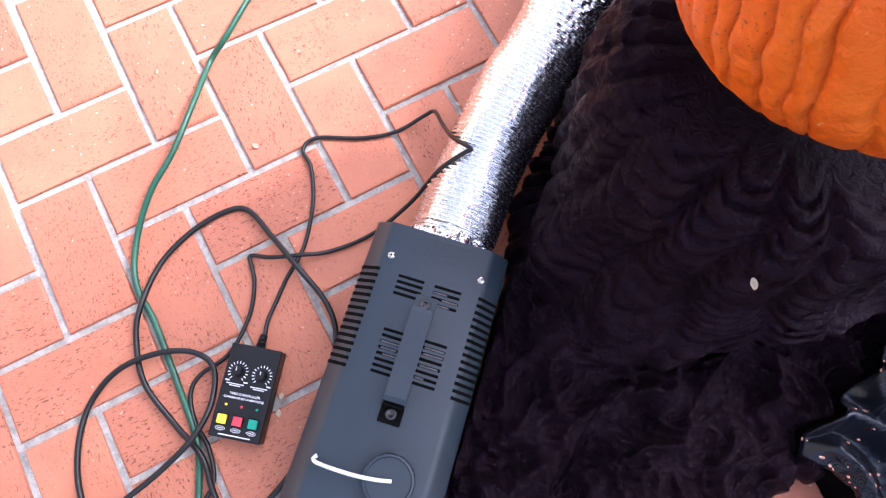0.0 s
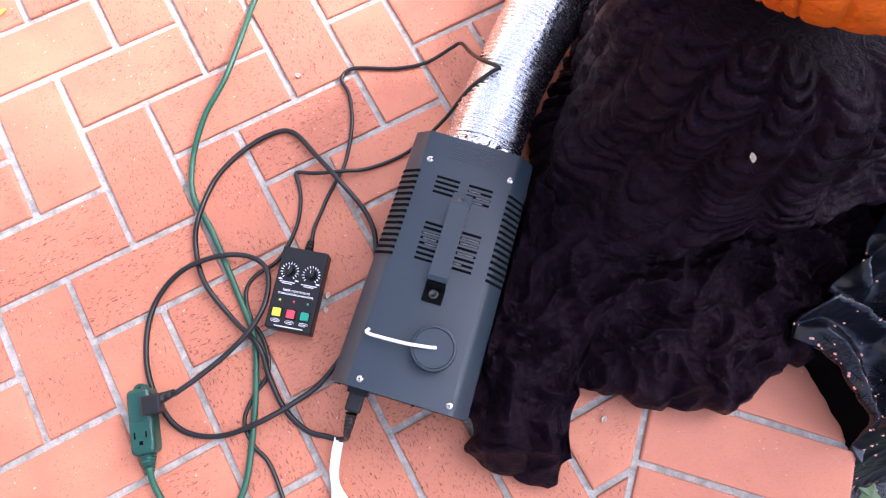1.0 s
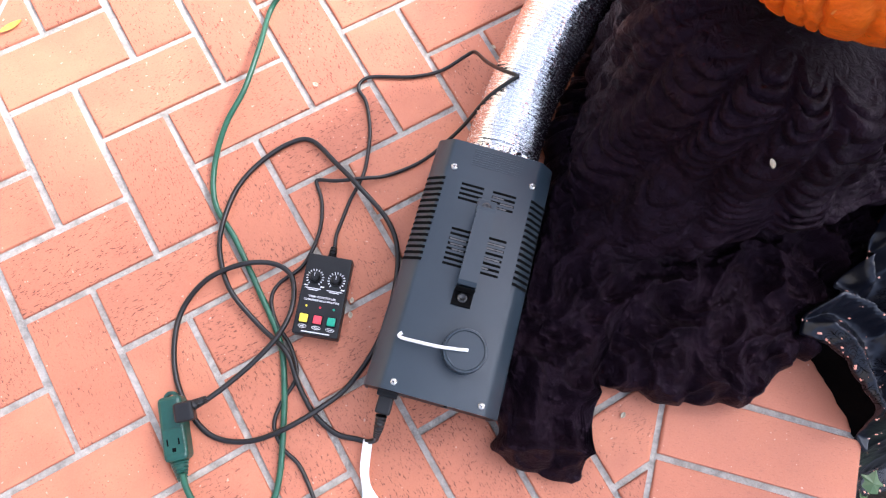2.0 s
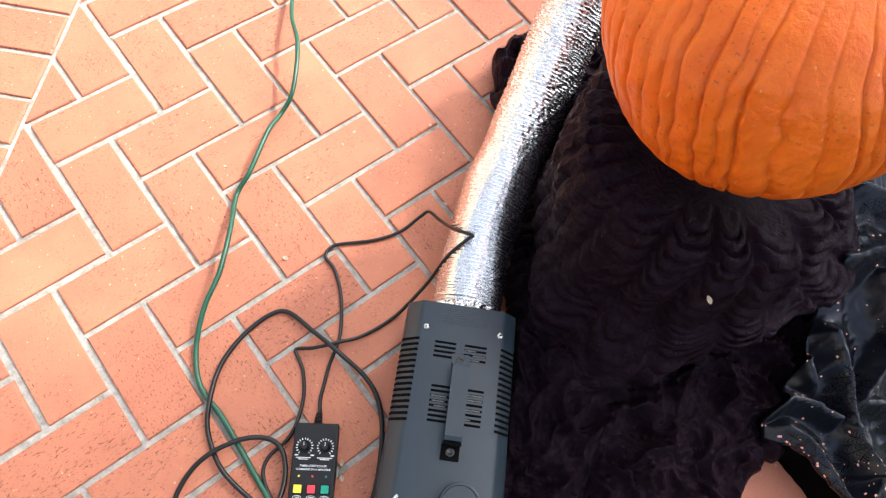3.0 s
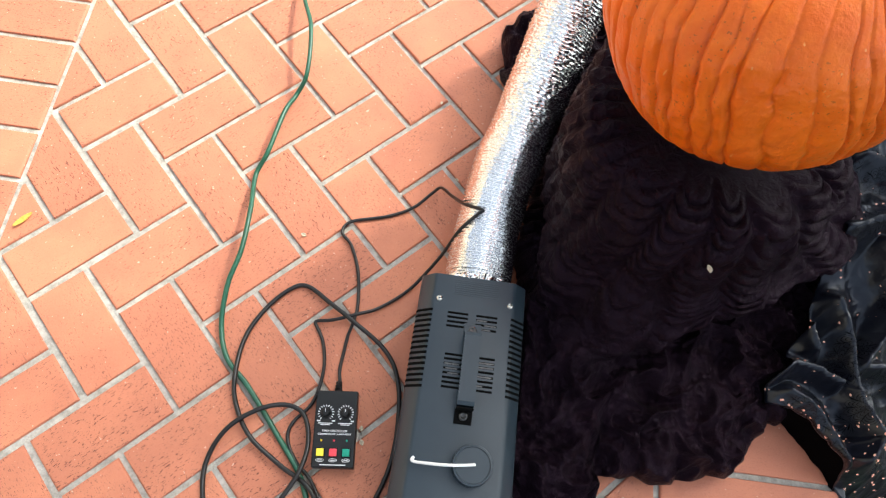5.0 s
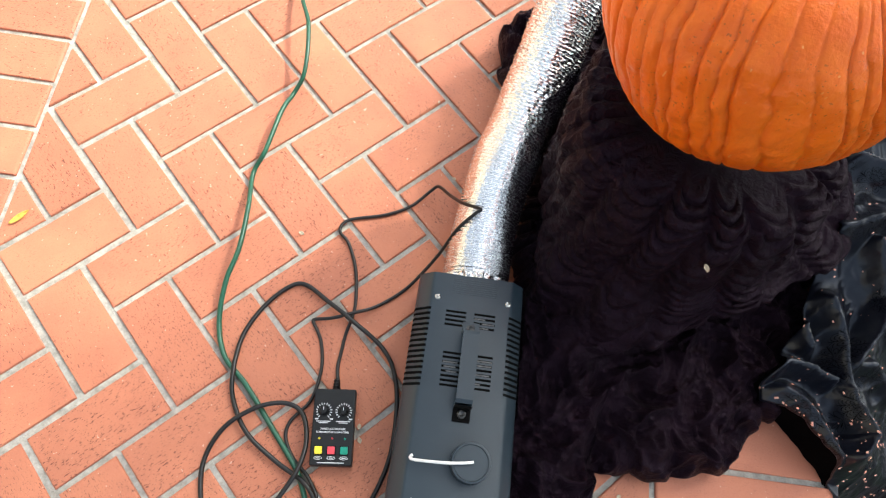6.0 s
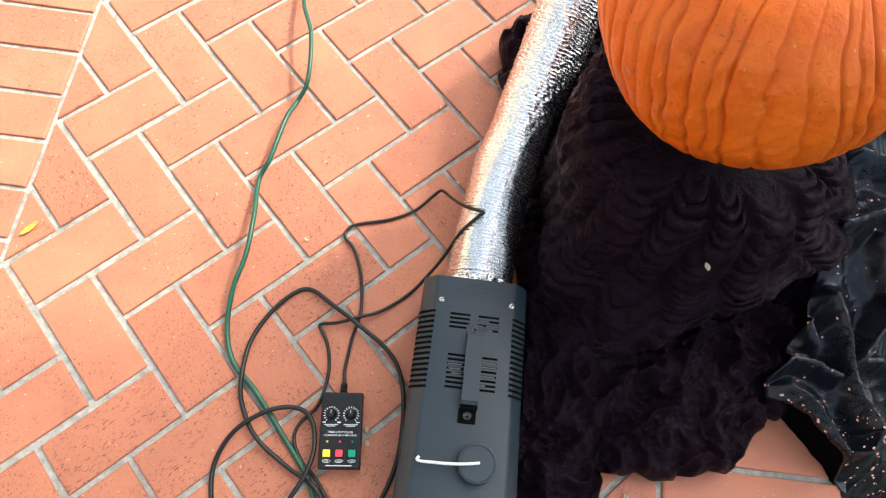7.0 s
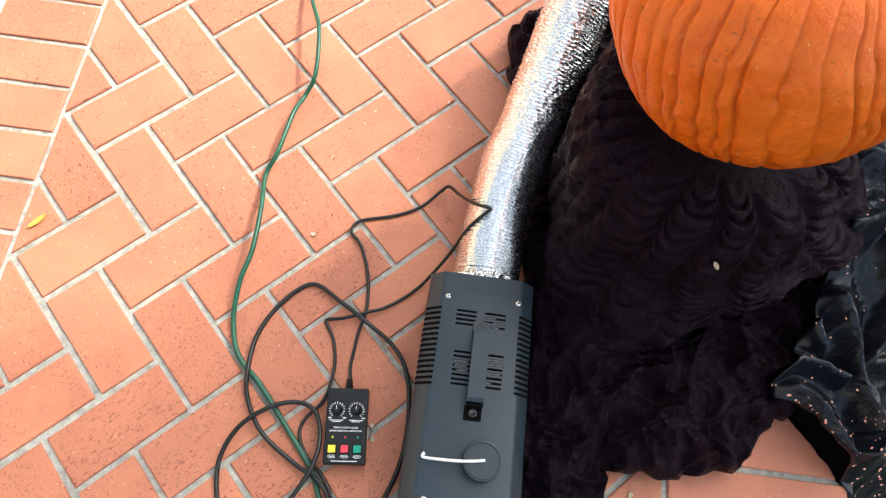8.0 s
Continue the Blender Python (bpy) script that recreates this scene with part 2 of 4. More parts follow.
RUBBER = plain("black_cord_jacket", (0.006, 0.0055, 0.0055), (0.010, 0.009, 0.0085), 90, 0.34, 0.1, spec=0.42)
GREEN = plain("green_cord_jacket", (0.008, 0.066, 0.036), (0.014, 0.095, 0.052), 60, 0.38, 0.1)
GREEN_BOX = plain("green_plastic", (0.003, 0.048, 0.034), (0.006, 0.062, 0.044), 50, 0.4, 0.15)
CHROME = plain("zinc_screw", (0.62, 0.60, 0.55), (0.75, 0.72, 0.66), 200, 0.28, 0.1, metal=1.0)
STEEL = plain("dark_steel", (0.05, 0.05, 0.05), (0.10, 0.10, 0.10), 200, 0.35, 0.1, metal=0.8)
WHITE = plain("white_nylon", (0.74, 0.73, 0.70), (0.82, 0.81, 0.78), 80, 0.5, 0.1)
PRINT = plain("white_print", (0.70, 0.70, 0.70), (0.80, 0.80, 0.80), 200, 0.6, 0.0)
YELLOW = plain("yellow_button", (0.80, 0.62, 0.02), (0.86, 0.70, 0.04), 90, 0.4, 0.05)
RED = plain("red_button", (0.66, 0.035, 0.06), (0.74, 0.06, 0.08), 90, 0.4, 0.05)
TEAL = plain("green_button", (0.005, 0.27, 0.17), (0.01, 0.33, 0.21), 90, 0.4, 0.05)
PAPER = plain("white_paper", (0.78, 0.78, 0.77), (0.84, 0.84, 0.83), 40, 0.8, 0.2)
DRY = plain("dry_leaf", (0.52, 0.32, 0.04), (0.62, 0.44, 0.09), 120, 0.7, 0.3)
CRUMB = plain("dry_petal", (0.46, 0.38, 0.26), (0.58, 0.52, 0.40), 200, 0.8, 0.3)

# ---- the setting ----
W = 0.1016        # a brick's width with its joint; it is twice as long
JOINT = 0.0095
LEFT, RIGHT = -0.015, 1.126   # the joints between the herringbone and its borders
LEFT_EDGE, RIGHT_EDGE = -0.205, 1.424
Y0, Y1 = -1.245, 1.052

bm = sheet(1, 1, lambda u, v: (-60 + 120 * u, -60 + 120 * v, -0.17))
ground = tagged(part("ground", bm, SOIL), "dark bare garden soil beside the brick porch", "ground", kind="structure")
bm = box(bmesh.new(), LEFT_EDGE - 0.004, RIGHT_EDGE - 0.002, Y0, Y1, -0.172, -0.0056)
floor = tagged(part("floor", bm, MORTAR), "red brick porch in herringbone with pale mortar joints", "floor", kind="structure")
bm = bmesh.new()
for k in range(5):
    box(bm, LEFT_EDGE - 0.62, LEFT_EDGE - 0.012, Y0 + 0.46 * k, Y0 + 0.46 * k + 0.452, -0.171, -0.012, 0.004)
pavement = tagged(part("pavement", bm, CONCRETE), "pale concrete paving slabs along the brick border", "paving", kind="structure")


# unseen wall, added for its bounced light and its reflection in the duct
bm = box(bmesh.new(), LEFT_EDGE - 2.6, LEFT_EDGE - 2.4, -4.0, 5.0, -0.171, 2.7, 0.004)
wall = tagged(part("wall_house", bm, STUCCO), "unseen tan stuccoed wall added beyond the paving to reflect light", "wall", kind="structure")


# ---- fog machine ----
def fog_machine():
    t = thing("fog_machine", (0.797, -0.435, 0), "black metal fog machine standing on the bricks", "fog machine")
    half = [(0.0855, 0.010), (0.0852, 0.080), (0.0846, 0.112), (0.0838, 0.1190), (0.0818, 0.1235), (0.0678, 0.1368), (0.0655, 0.1394), (0.0625, 0.1413), (0.0590, 0.1420)]
    outer = [(x - 0.004, z) for x, z in half + [(-x, z) for x, z in half[::-1]]]
    y0, y1 = -0.170, 0.172
    bm = bmesh.new()
    inner = [(x * 0.975, min(z, 0.1403)) for x, z in outer]
    wide = lambda x, y: x * (0.998 - 0.20 * y)  # the casing widens a little towards the back
    rings = [[bm.verts.new((wide(x, y), y, z)) for x, z in ring] for ring, y in ((outer, y0), (outer, y1), (inner, y1), (inner, y0))]
    for a, b in zip(rings, rings[1:] + rings[:1]):
        for i in range(len(a) - 1):
            bm.faces.new((a[i + 1], a[i], b[i], b[i + 1]))
    bmesh.ops.recalc_face_normals(bm, faces=bm.faces)
    shell = part("shell", bm, PAINT, t, smooth=True)
    shell.data.set_sharp_from_angle(angle=radians(35))
    for name, y in (("front_panel", y1 - 0.004), ("rear_panel", y0 + 0.002)):
        bm = bmesh.new()
        ring = [(x * 0.97, min(z, 0.1398)) for x, z in outer]
        a = [bm.verts.new((wide(x, y), y, z)) for x, z in ring]
        b = [bm.verts.new((wide(x, y), y + 0.002, z)) for x, z in ring]
        bm.faces.new(a)
        bm.faces.new(b[::-1])
        for i in range(len(a)):
            bm.faces.new((a[i], b[i], b[(i + 1) % len(a)], a[(i + 1) % len(a)]))
        part(name, bm, DARK, t)
    part("base_plate", box(bmesh.new(), -0.08, 0.08, y0 + 0.003, y1 - 0.003, 0.010, 0.012), DARK, t)
    for x in (-0.062, 0.062):
        for y in (-0.145, 0.145):
            part("foot", lathe(bmesh.new(), [(0.009, 0), (0.011, 0.0102)], (x, y, 0), 14), RUBBER, t, "round rubber foot")
    # side louvres follow the bent corner: near-black strips, the openings' shade as colour
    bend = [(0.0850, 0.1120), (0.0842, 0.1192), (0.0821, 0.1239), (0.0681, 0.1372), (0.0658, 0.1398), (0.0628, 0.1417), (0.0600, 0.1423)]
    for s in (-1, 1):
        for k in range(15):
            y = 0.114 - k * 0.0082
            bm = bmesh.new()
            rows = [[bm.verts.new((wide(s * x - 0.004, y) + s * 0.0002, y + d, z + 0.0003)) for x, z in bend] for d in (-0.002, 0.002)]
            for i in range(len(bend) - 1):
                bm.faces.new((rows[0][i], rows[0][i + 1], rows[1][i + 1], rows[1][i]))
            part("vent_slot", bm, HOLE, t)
    # top slots: near-black slabs on the casing, their inner shade is only colour
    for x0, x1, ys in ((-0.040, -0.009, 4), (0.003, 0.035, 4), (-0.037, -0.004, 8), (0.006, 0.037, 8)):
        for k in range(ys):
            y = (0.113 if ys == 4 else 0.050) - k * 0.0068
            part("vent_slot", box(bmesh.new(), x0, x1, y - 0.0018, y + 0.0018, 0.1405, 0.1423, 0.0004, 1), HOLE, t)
    # bright metal of the heater showing through some of the slots
    for x0, x1, y in ((0.004, 0.020, 0.1062), (0.006, 0.026, 0.0926), (0.016, 0.034, 0.0994), (-0.036, -0.014, 0.0364), (-0.034, -0.016, 0.0296), (-0.030, -0.014, 0.0228), (0.013, 0.036, 0.0432), (0.013, 0.036, 0.0364), (0.013, 0.034, 0.0228), (0.012, 0.022, 0.0092)):
        part("heater_case", box(bmesh.new(), x0, x1, y - 0.0012, y + 0.0008, 0.1412, 0.14245), STEEL, t, "bare metal seen through the slots")
    for k in range(8):
        y = 0.143 + 0.0032 * k
        part("rib", box(bmesh.new(), -0.034, 0.034, y - 0.0006, y + 0.0006, 0.1415, 0.14235, 0.0003, 1), PAINT, t)
    for x, y in ((-0.055, 0.133), (0.052, 0.135), (-0.055, -0.159), (0.056, -0.159)):
        bm = lathe(bmesh.new(), [(0.0045, 0.1415), (0.0044, 0.1430), (0.0030, 0.1442), (0.0008, 0.1445)], (x, y, 0), 14)
        screw = part("screw", bm, CHROME, t, "bright cross-head screw", smooth=True)
        bm = box(bmesh.new(), x - 0.0024, x + 0.0024, y - 0.0004, y + 0.0004, 0.1442, 0.1447)
        box(bm, x - 0.0004, x + 0.0004, y - 0.0024, y + 0.0024, 0.1442, 0.14475)
        part("cross_slot", bm, HOLE, screw)
    # strap handle, bent at both ends
    bm = bmesh.new()
    side = [(0.098, 0.1424), (0.0815, 0.1424), (0.0785, 0.1655), (0.074, 0.1680), (-0.018, 0.1680), (-0.0225, 0.1655), (-0.0255, 0.1424), (-0.0465, 0.1424)]
    low = [(0.098, 0.1444), (0.0835, 0.1444), (0.0805, 0.1675), (0.075, 0.1705), (-0.019, 0.1705), (-0.0245, 0.1675), (-0.0275, 0.1444), (-0.0465, 0.1444)]
    strips = [[bm.verts.new((x, y, z)) for y, z in line] for line, x in ((side, -0.0125), (side, 0.0115), (low, 0.0115), (low, -0.0125))]
    for a, b in zip(strips, strips[1:] + strips[:1]):
        for i in range(7):
            bm.faces.new((a[i], a[i + 1], b[i + 1], b[i]))
    bm.faces.new([s[0] for s in strips])
    bm.faces.new([s[-1] for s in strips][::-1])
    bmesh.ops.recalc_face_normals(bm, faces=bm.faces)
    handle = part("handle", bm, PAINT, t, "black steel strap handle")
    for y0_, y1_ in ((-0.0475, -0.0270), (0.0830, 0.0985)):
        part("foot_pad", box(bmesh.new(), -0.0132, 0.0122, y0_, y1_, 0.1424, 0.1449, 0.0006, 1), HOLE if y0_ < 0 else PAINT, handle, "black pad under the handle end")
    # no real plate: a near-black sheet that paints the strap's bent end dark
    part("end_shade", box(bmesh.new(), -0.0127, 0.0117, -0.0287, -0.0277, 0.1446, 0.1690), HOLE, handle)
    for y in (0.0885, -0.0365):
        bm = lathe(bmesh.new(), [(0.0062, 0.1446), (0.0062, 0.1468), (0.0036, 0.1474), (0.0030, 0.1460), (0.0004, 0.1458)], (-0.0005, y, 0), 18)
        part("bolt", bm, STEEL, handle, "round bolt in the handle foot", smooth=True)
    # filler cap with its white tether
    c = (0.0185, -0.1015, 0)
    bm = bmesh.new()
    n = 72
    rings = []
    for z, r, ribs in ((0.142, 0.0262, 0), (0.1435, 0.0280, 1), (0.1600, 0.0280, 1), (0.1625, 0.0268, 0), (0.1628, 0.0245, 0), (0.1610, 0.0235, 0), (0.1610, 0.0005, 0)):
        rings.append([bm.verts.new((c[0] + (r - ribs * 0.0007 * (i % 2)) * math.cos(2 * math.pi * i / n), c[1] + (r - ribs * 0.0007 * (i % 2)) * math.sin(2 * math.pi * i / n), z)) for i in range(n)])
    for a, b in zip(rings, rings[1:]):
        for i in range(n):
            bm.faces.new((a[i], a[(i + 1) % n], b[(i + 1) % n], b[i]))
    cap = part("filler_cap", bm, PAINT, t, "round black screw cap")
    pts = [(-0.0615, -0.0995, 0.150), (-0.0645, -0.1035, 0.149), (-0.0600, -0.1060, 0.152), (-0.045, -0.1065, 0.158), (-0.018, -0.1060, 0.1635), (0.006, -0.1035, 0.1655), (0.0215, -0.1005, 0.1632)]
    part("tether", sweep(bmesh.new(), spline(pts, 0.002), 0.0022, 8), WHITE, cap, "white nylon tether lying over the cap", True)
    # power inlet at the back
    part("power_inlet", box(bmesh.new(), -0.074, -0.046, -0.176, -0.166, 0.040, 0.064, 0.002), DARK, t)
    part("rear_notch", box(bmesh.new(), 0.012, 0.016, -0.1715, -0.1685, 0.128, 0.136), HOLE, t)
    return t


fog_machine()


# ---- foil duct ----
def duct():
    spine = [(0.799, -0.268, 0.072), (0.801, -0.235, 0.072), (0.807, -0.160, 0.078), (0.822, -0.060, 0.096), (0.849, 0.040, 0.124), (0.878, 0.140, 0.152),
             (0.902, 0.230, 0.188), (0.938, 0.315, 0.250), (1.005, 0.345, 0.335), (1.060, 0.290, 0.420), (1.068, 0.190, 0.470)]
    step = 0.0008
    path = spline(spine, step)
    total = len(path)
    bm = bmesh.new()
    n, rings, phase = 144, [], 0.0
    for i, (p, (way, side, up)) in enumerate(zip(path, frames_along(path))):
        s = i / total
        along = i * step
        pitch = 0.0060 + 0.0012 * smoothstep(0.28, 0.5, s)      # pressed together near the machine, drawn out beyond
        phase += 2 * math.pi * step / pitch
        loose = smoothstep(0.20, 0.42, s)
        bulge = 0.0035 * smoothstep(0.25, 0.50, s) + 0.0035 * math.exp(-((s - 0.255) / 0.03) ** 2)
        ring = []
        for k in range(n):
            a = 2 * math.pi * k / n
            d = Vector((math.cos(a), math.sin(a), 0))
            facet = noise.noise(Vector((d.x * 8, d.y * 8, along * 55))) * 0.0007 + noise.noise(Vector((d.x * 15, d.y * 15, along * 170))) * (0.0006 + 0.0005 * loose) + abs(noise.noise(Vector((d.x * 13, d.y * 13, along * 190 + 5)))) * 0.0036 * loose
            dent = noise.noise(Vector((d.x * 2, d.y * 2, along * 12))) * 0.0020
            wob = noise.noise(Vector((d.x * 4, d.y * 4, along * 30 + 7))) * (0.5 + 1.9 * loose)
            deep = (0.0040 - 0.0006 * loose) * (1 + 0.5 * noise.noise(Vector((d.x * 7, d.y * 7, along * 90))) * loose)
            r = 0.0500 + bulge + deep * abs(math.sin((phase + wob) / 2)) ** 0.7 + facet + dent
            if i < 8:
                r += 0.0012 * math.sin(11 * a) + 0.001 * math.sin(5 * a + 1)
            ring.append(bm.verts.new(p + side * (r * d.x) + up * (r * d.y)))
        rings.append(ring)
    for a, b in zip(rings, rings[1:]):
        for k in range(n):
            bm.faces.new((a[k], b[k], b[(k + 1) % n], a[(k + 1) % n]))
    t = thing("foil_duct", (0.799, -0.268, 0), "crinkled silver aluminium flexible duct from the fog machine", "duct")
    base = Vector((0.799, -0.268, 0))
    bmesh.ops.translate(bm, verts=bm.verts, vec=-base)
    part("hose", bm, FOIL, t, smooth=True)
    # torn end of the foil, crumpled over the machine's mouth
    bm = bmesh.new()
    m, rings = 120, []
    for j in range(9):
        ring = []
        for k in range(m):
            a = 2 * math.pi * k / m
            d = Vector((math.cos(a), 0, math.sin(a)))
            r = 0.0545 + 0.0012 * j * noise.noise(d * 4) + 0.0030 * noise.noise(d * 9 + Vector((0, j * 0.45, 0))) + 0.0018 * noise.noise(d * 22 + Vector((0, j * 0.9, 3)))
            y = 0.020 - j * 0.0024 + 0.0035 * noise.noise(d * 6 + Vector((5, 0, 0))) * j / 8
            ring.append(bm.verts.new(Vector((0, y, 0.072)) + d * r))
        rings.append(ring)
    for a, b in zip(rings, rings[1:]):
        for k in range(m):
            bm.faces.new((a[k], b[k], b[(k + 1) % m], a[(k + 1) % m]))
    part("end_cuff", bm, FOIL, t, "crumpled torn foil edge")
    return t


duct()


# ---- black gathered cloth over the stand ----
HUB = Vector((1.08, -0.05, 0))
# angle in degrees, reach of the hem on the floor
REACH = [(-180, 0.195), (-165, 0.215), (-150, 0.243), (-138, 0.275), (-122, 0.500), (-114, 0.575), (-110.5, 0.612), (-105, 0.624), (-101, 0.610), (-99.3, 0.570), (-98.2, 0.485), (-96, 0.466), (-92, 0.464), (-80, 0.468), (-73.5, 0.464), (-66, 0.440), (-62, 0.424), (-57, 0.416), (-45, 0.37), (-20, 0.33), (20, 0.34), (60, 0.40), (100, 0.45), (118, 0.475), (128, 0.445), (135, 0.385), (140, 0.335), (150, 0.23), (165, 0.198), (180, 0.195)]


def cloth_place(u, v):
    """u goes round the stand, v from the top out to the hem on the floor."""
    deg = -180 + 360 * u
    a = radians(deg)
    way = Vector((math.cos(a), math.sin(a), 0))
    ruffle = abs(math.sin(a * 24 + 1.6 * noise.noise(Vector((way.x * 5, way.y * 5, 2))))) ** 0.7
    reach = lerp_table(REACH, deg) + 0.010 * noise.noise(Vector((way.x * 7, way.y * 7, 3))) + 0.004 * noise.noise(Vector((way.x * 30, way.y * 30, 5))) + 0.008 * ruffle - 0.005
    skirt = 0.020 * noise.noise(Vector((way.x * 2.2, way.y * 2.2, 1.0)))
    # on the garden side the ruched part hangs over as a lip; towards the machine it runs on down to the bricks
    lip = smoothstep(-112, -88, deg) * (1 - smoothstep(95, 140, deg))
    right = smoothstep(-106, -64, deg) * (1 - smoothstep(60, 120, deg))
    left = max(smoothstep(125, 155, deg), 1 - smoothstep(-160, -128, deg))
    hem_r, hem_z = 0.262 - 0.016 * right + 0.060 * smoothstep(-48, -15, deg) * (1 - smoothstep(60, 120, deg)) + skirt, 0.105 + 0.075 * right
    hem_r += 0.034 * smoothstep(-125, -108, deg) * (1 - smoothstep(-104, -78, deg))
    hem_r += (0.196 - hem_r) * left
    waist = 0.218 + 0.4 * skirt - 0.018 * left
    slope_r = min(max(hem_r + 0.05, 0.62 * reach), reach - 0.05)
    over = [(0.585, hem_r - 0.006, hem_z - 0.018), (0.63, min(hem_r - 0.030, reach - 0.06), 0.052), (0.68, min(hem_r, reach - 0.04), 0.040), (0.95, reach - 0.016, 0.026)]
    down = [(0.585, hem_r + 0.10 * (slope_r - hem_r), 0.100), (0.63, hem_r + 0.4 * (slope_r - hem_r), 0.078), (0.68, slope_r, 0.060), (0.95, reach - 0.016, 0.026)]
    # stations down the profile: share, radius, height
    prof = [(0.0, 0.0, 0.362), (0.14, 0.150, 0.362), (0.20, 0.186, 0.352), (0.27, 0.203, 0.312), (0.40, waist, 0.215), (0.50, 0.5 * (waist + hem_r), 0.5 * (0.200 + hem_z)), (0.56, hem_r, hem_z)]
    prof += [(q[0], q[1] + (o[1] - q[1]) * lip, q[2] + (o[2] - q[2]) * lip) for o, q in zip(over, down)]
    prof += [(0.985, reach, 0.013), (1.0, reach - 0.005, 0.003)]
    for (v0, r0, z0), (v1, r1, z1) in zip(prof, prof[1:]):
        if v <= v1 + 1e-9:
            t = (v - v0) / (v1 - v0)
            r, z = r0 + (r1 - r0) * t, z0 + (z1 - z0) * t
            out = Vector((z0 - z1, 0, r1 - r0))
            break
    out = way * out.x + Vector((0, 0, out.z))
    out = out.normalized() if out.length > 1e-9 else Vector((0, 0, 1))
    tuck = math.exp(-(((deg - 158 + 180) % 360 - 180) / 34.0) ** 2)
    r *= 1 - 0.14 * tuck * smoothstep(0.12, 0.25, v) * (1 - smoothstep(0.60, 0.72, v))
    # the loose tail beside the machine bends round
    swing = a + (radians(4.0) * smoothstep(0.46, 0.60, r) + radians(2.6) * noise.noise(Vector((r * 26, deg * 0.05, 1))) * smoothstep(0.40, 0.48, r)) * smoothstep(-125, -112, deg) * (1 - smoothstep(-97, -94, deg))
    p = HUB + Vector((math.cos(swing), math.sin(swing), 0)) * r + Vector((0, 0, z))
    # gathered columns with hanging swags; straight slanting folds towards the machine
    on_side = smoothstep(0.09, 0.18, v) * (1 - smoothstep(0.57 - 0.07 * (1 - lip), 0.62 + 0.06 * (1 - lip), v))
    if on_side > 0:
        s = v * 0.85
        column = u * 17 + 0.30 * noise.noise(Vector((way.x * 3, way.y * 3, s * 6)))
        c = column - math.floor(column) - 0.5
        seed = math.floor(column) * 1.7
        pitch = 0.031 + 0.007 * noise.noise(Vector((seed, 0.3, s * 5)))
        swag = s / pitch - 1.25 * (1 - 4 * c * c) + noise.noise(Vector((seed, 9.1, 0))) + 0.42 * noise.noise(p * 20)
        fold = abs(math.sin(math.pi * swag)) ** 0.65
        seam = math.exp(-((0.5 - abs(c)) / 0.11) ** 2)
        hang = 0.0088 * fold * (0.25 + 0.75 * (1 - seam)) * (0.75 + 1.1 * noise.noise(p * 12)) - 0.004 * seam
        lean = u * 34 + s * 3.0 + 0.7 * noise.noise(p * 8)
        slant = 0.013 * abs(math.sin(math.pi * lean)) ** 0.8 * (0.55 + 0.9 * noise.noise(p * 11)) + 0.006 * (1 - abs(noise.noise(Vector((u * 60, s * 30, 2))))) ** 2
        p += out * on_side * (hang + (slant - hang) * left + (0.007 - 0.004 * left) * noise.noise(p * 26) + 0.0022 * noise.noise(p * 75))
    # crumpled on the floor, puffed along the hem
    on_floor = smoothstep(0.48 + 0.12 * lip, 0.66 + 0.06 * lip, v) * (1 - 0.8 * smoothstep(0.97, 1.0, v))
    if on_floor > 0:
        flat = Vector((p.x, p.y, 0.3))
        drift = Vector((noise.noise(flat * 9), noise.noise(flat * 9 + Vector((4, 0, 0))), 0)) * 0.035
        rid = (1 - abs(noise.noise((flat + drift) * 13))) ** 2.6 * 0.034 + (1 - abs(noise.noise((flat + drift * 0.5) * 27 + Vector((3, 1, 0))))) ** 2.8 * 0.019 + (1 - abs(noise.noise(flat * 60))) ** 3 * 0.0050
        puff = smoothstep(0.76, 0.93, v) * (0.014 * ruffle - 0.006)
        p += Vector((0, 0, 1)) * on_floor * (rid + puff + max(-0.004, 0.012 * noise.noise(p * 8)) - 0.010) + way * on_floor * 0.012 * noise.noise(p * 20)
    p.z = max(p.z, 0.0022)
    # it stays clear of the machine's flank
    if p.y > -0.62 and p.y < -0.25 and p.x < 0.884 and p.z < 0.15:
        p.x = 0.884 + 0.004 * noise.noise(p * 40)
    return p


bm = sheet(860, 400, cloth_place)
bmesh.ops.remove_doubles(bm, verts=bm.verts, dist=0.00002)
cloth = tagged(part("draped_cloth", bm, CLOTH, smooth=True), "black ruched cloth draped over a stand and crumpled on bricks", "cloth")

# ---- satin with sequins, beside the stand ----
# inner edge, hanging free at the front and lost under the black cloth behind; outer edge over the porch's rim
INNER = [(0.0, (1.452, -0.525)), (0.07, (1.420, -0.492)), (0.12, (1.392, -0.456)), (0.18, (1.366, -0.424)), (0.24, (1.338, -0.393)), (0.31, (1.310, -0.380)), (0.37, (1.280, -0.372)), (0.42, (1.276, -0.346)), (0.47, (1.305, -0.305)), (0.53, (1.338, -0.240)), (0.60, (1.356, -0.170)), (0.70, (1.356, -0.070)), (0.84, (1.300, 0.150)), (1.0, (1.130, 0.330))]
OUTER = [(0.0, (1.475, -0.560)), (0.07, (1.520, -0.560)), (0.15, (1.600, -0.520)), (0.35, (1.660, -0.400)), (0.50, (1.690, -0.230)), (0.68, (1.740, 0.020)), (0.84, (1.680, 0.330)), (1.0, (1.280, 0.480))]
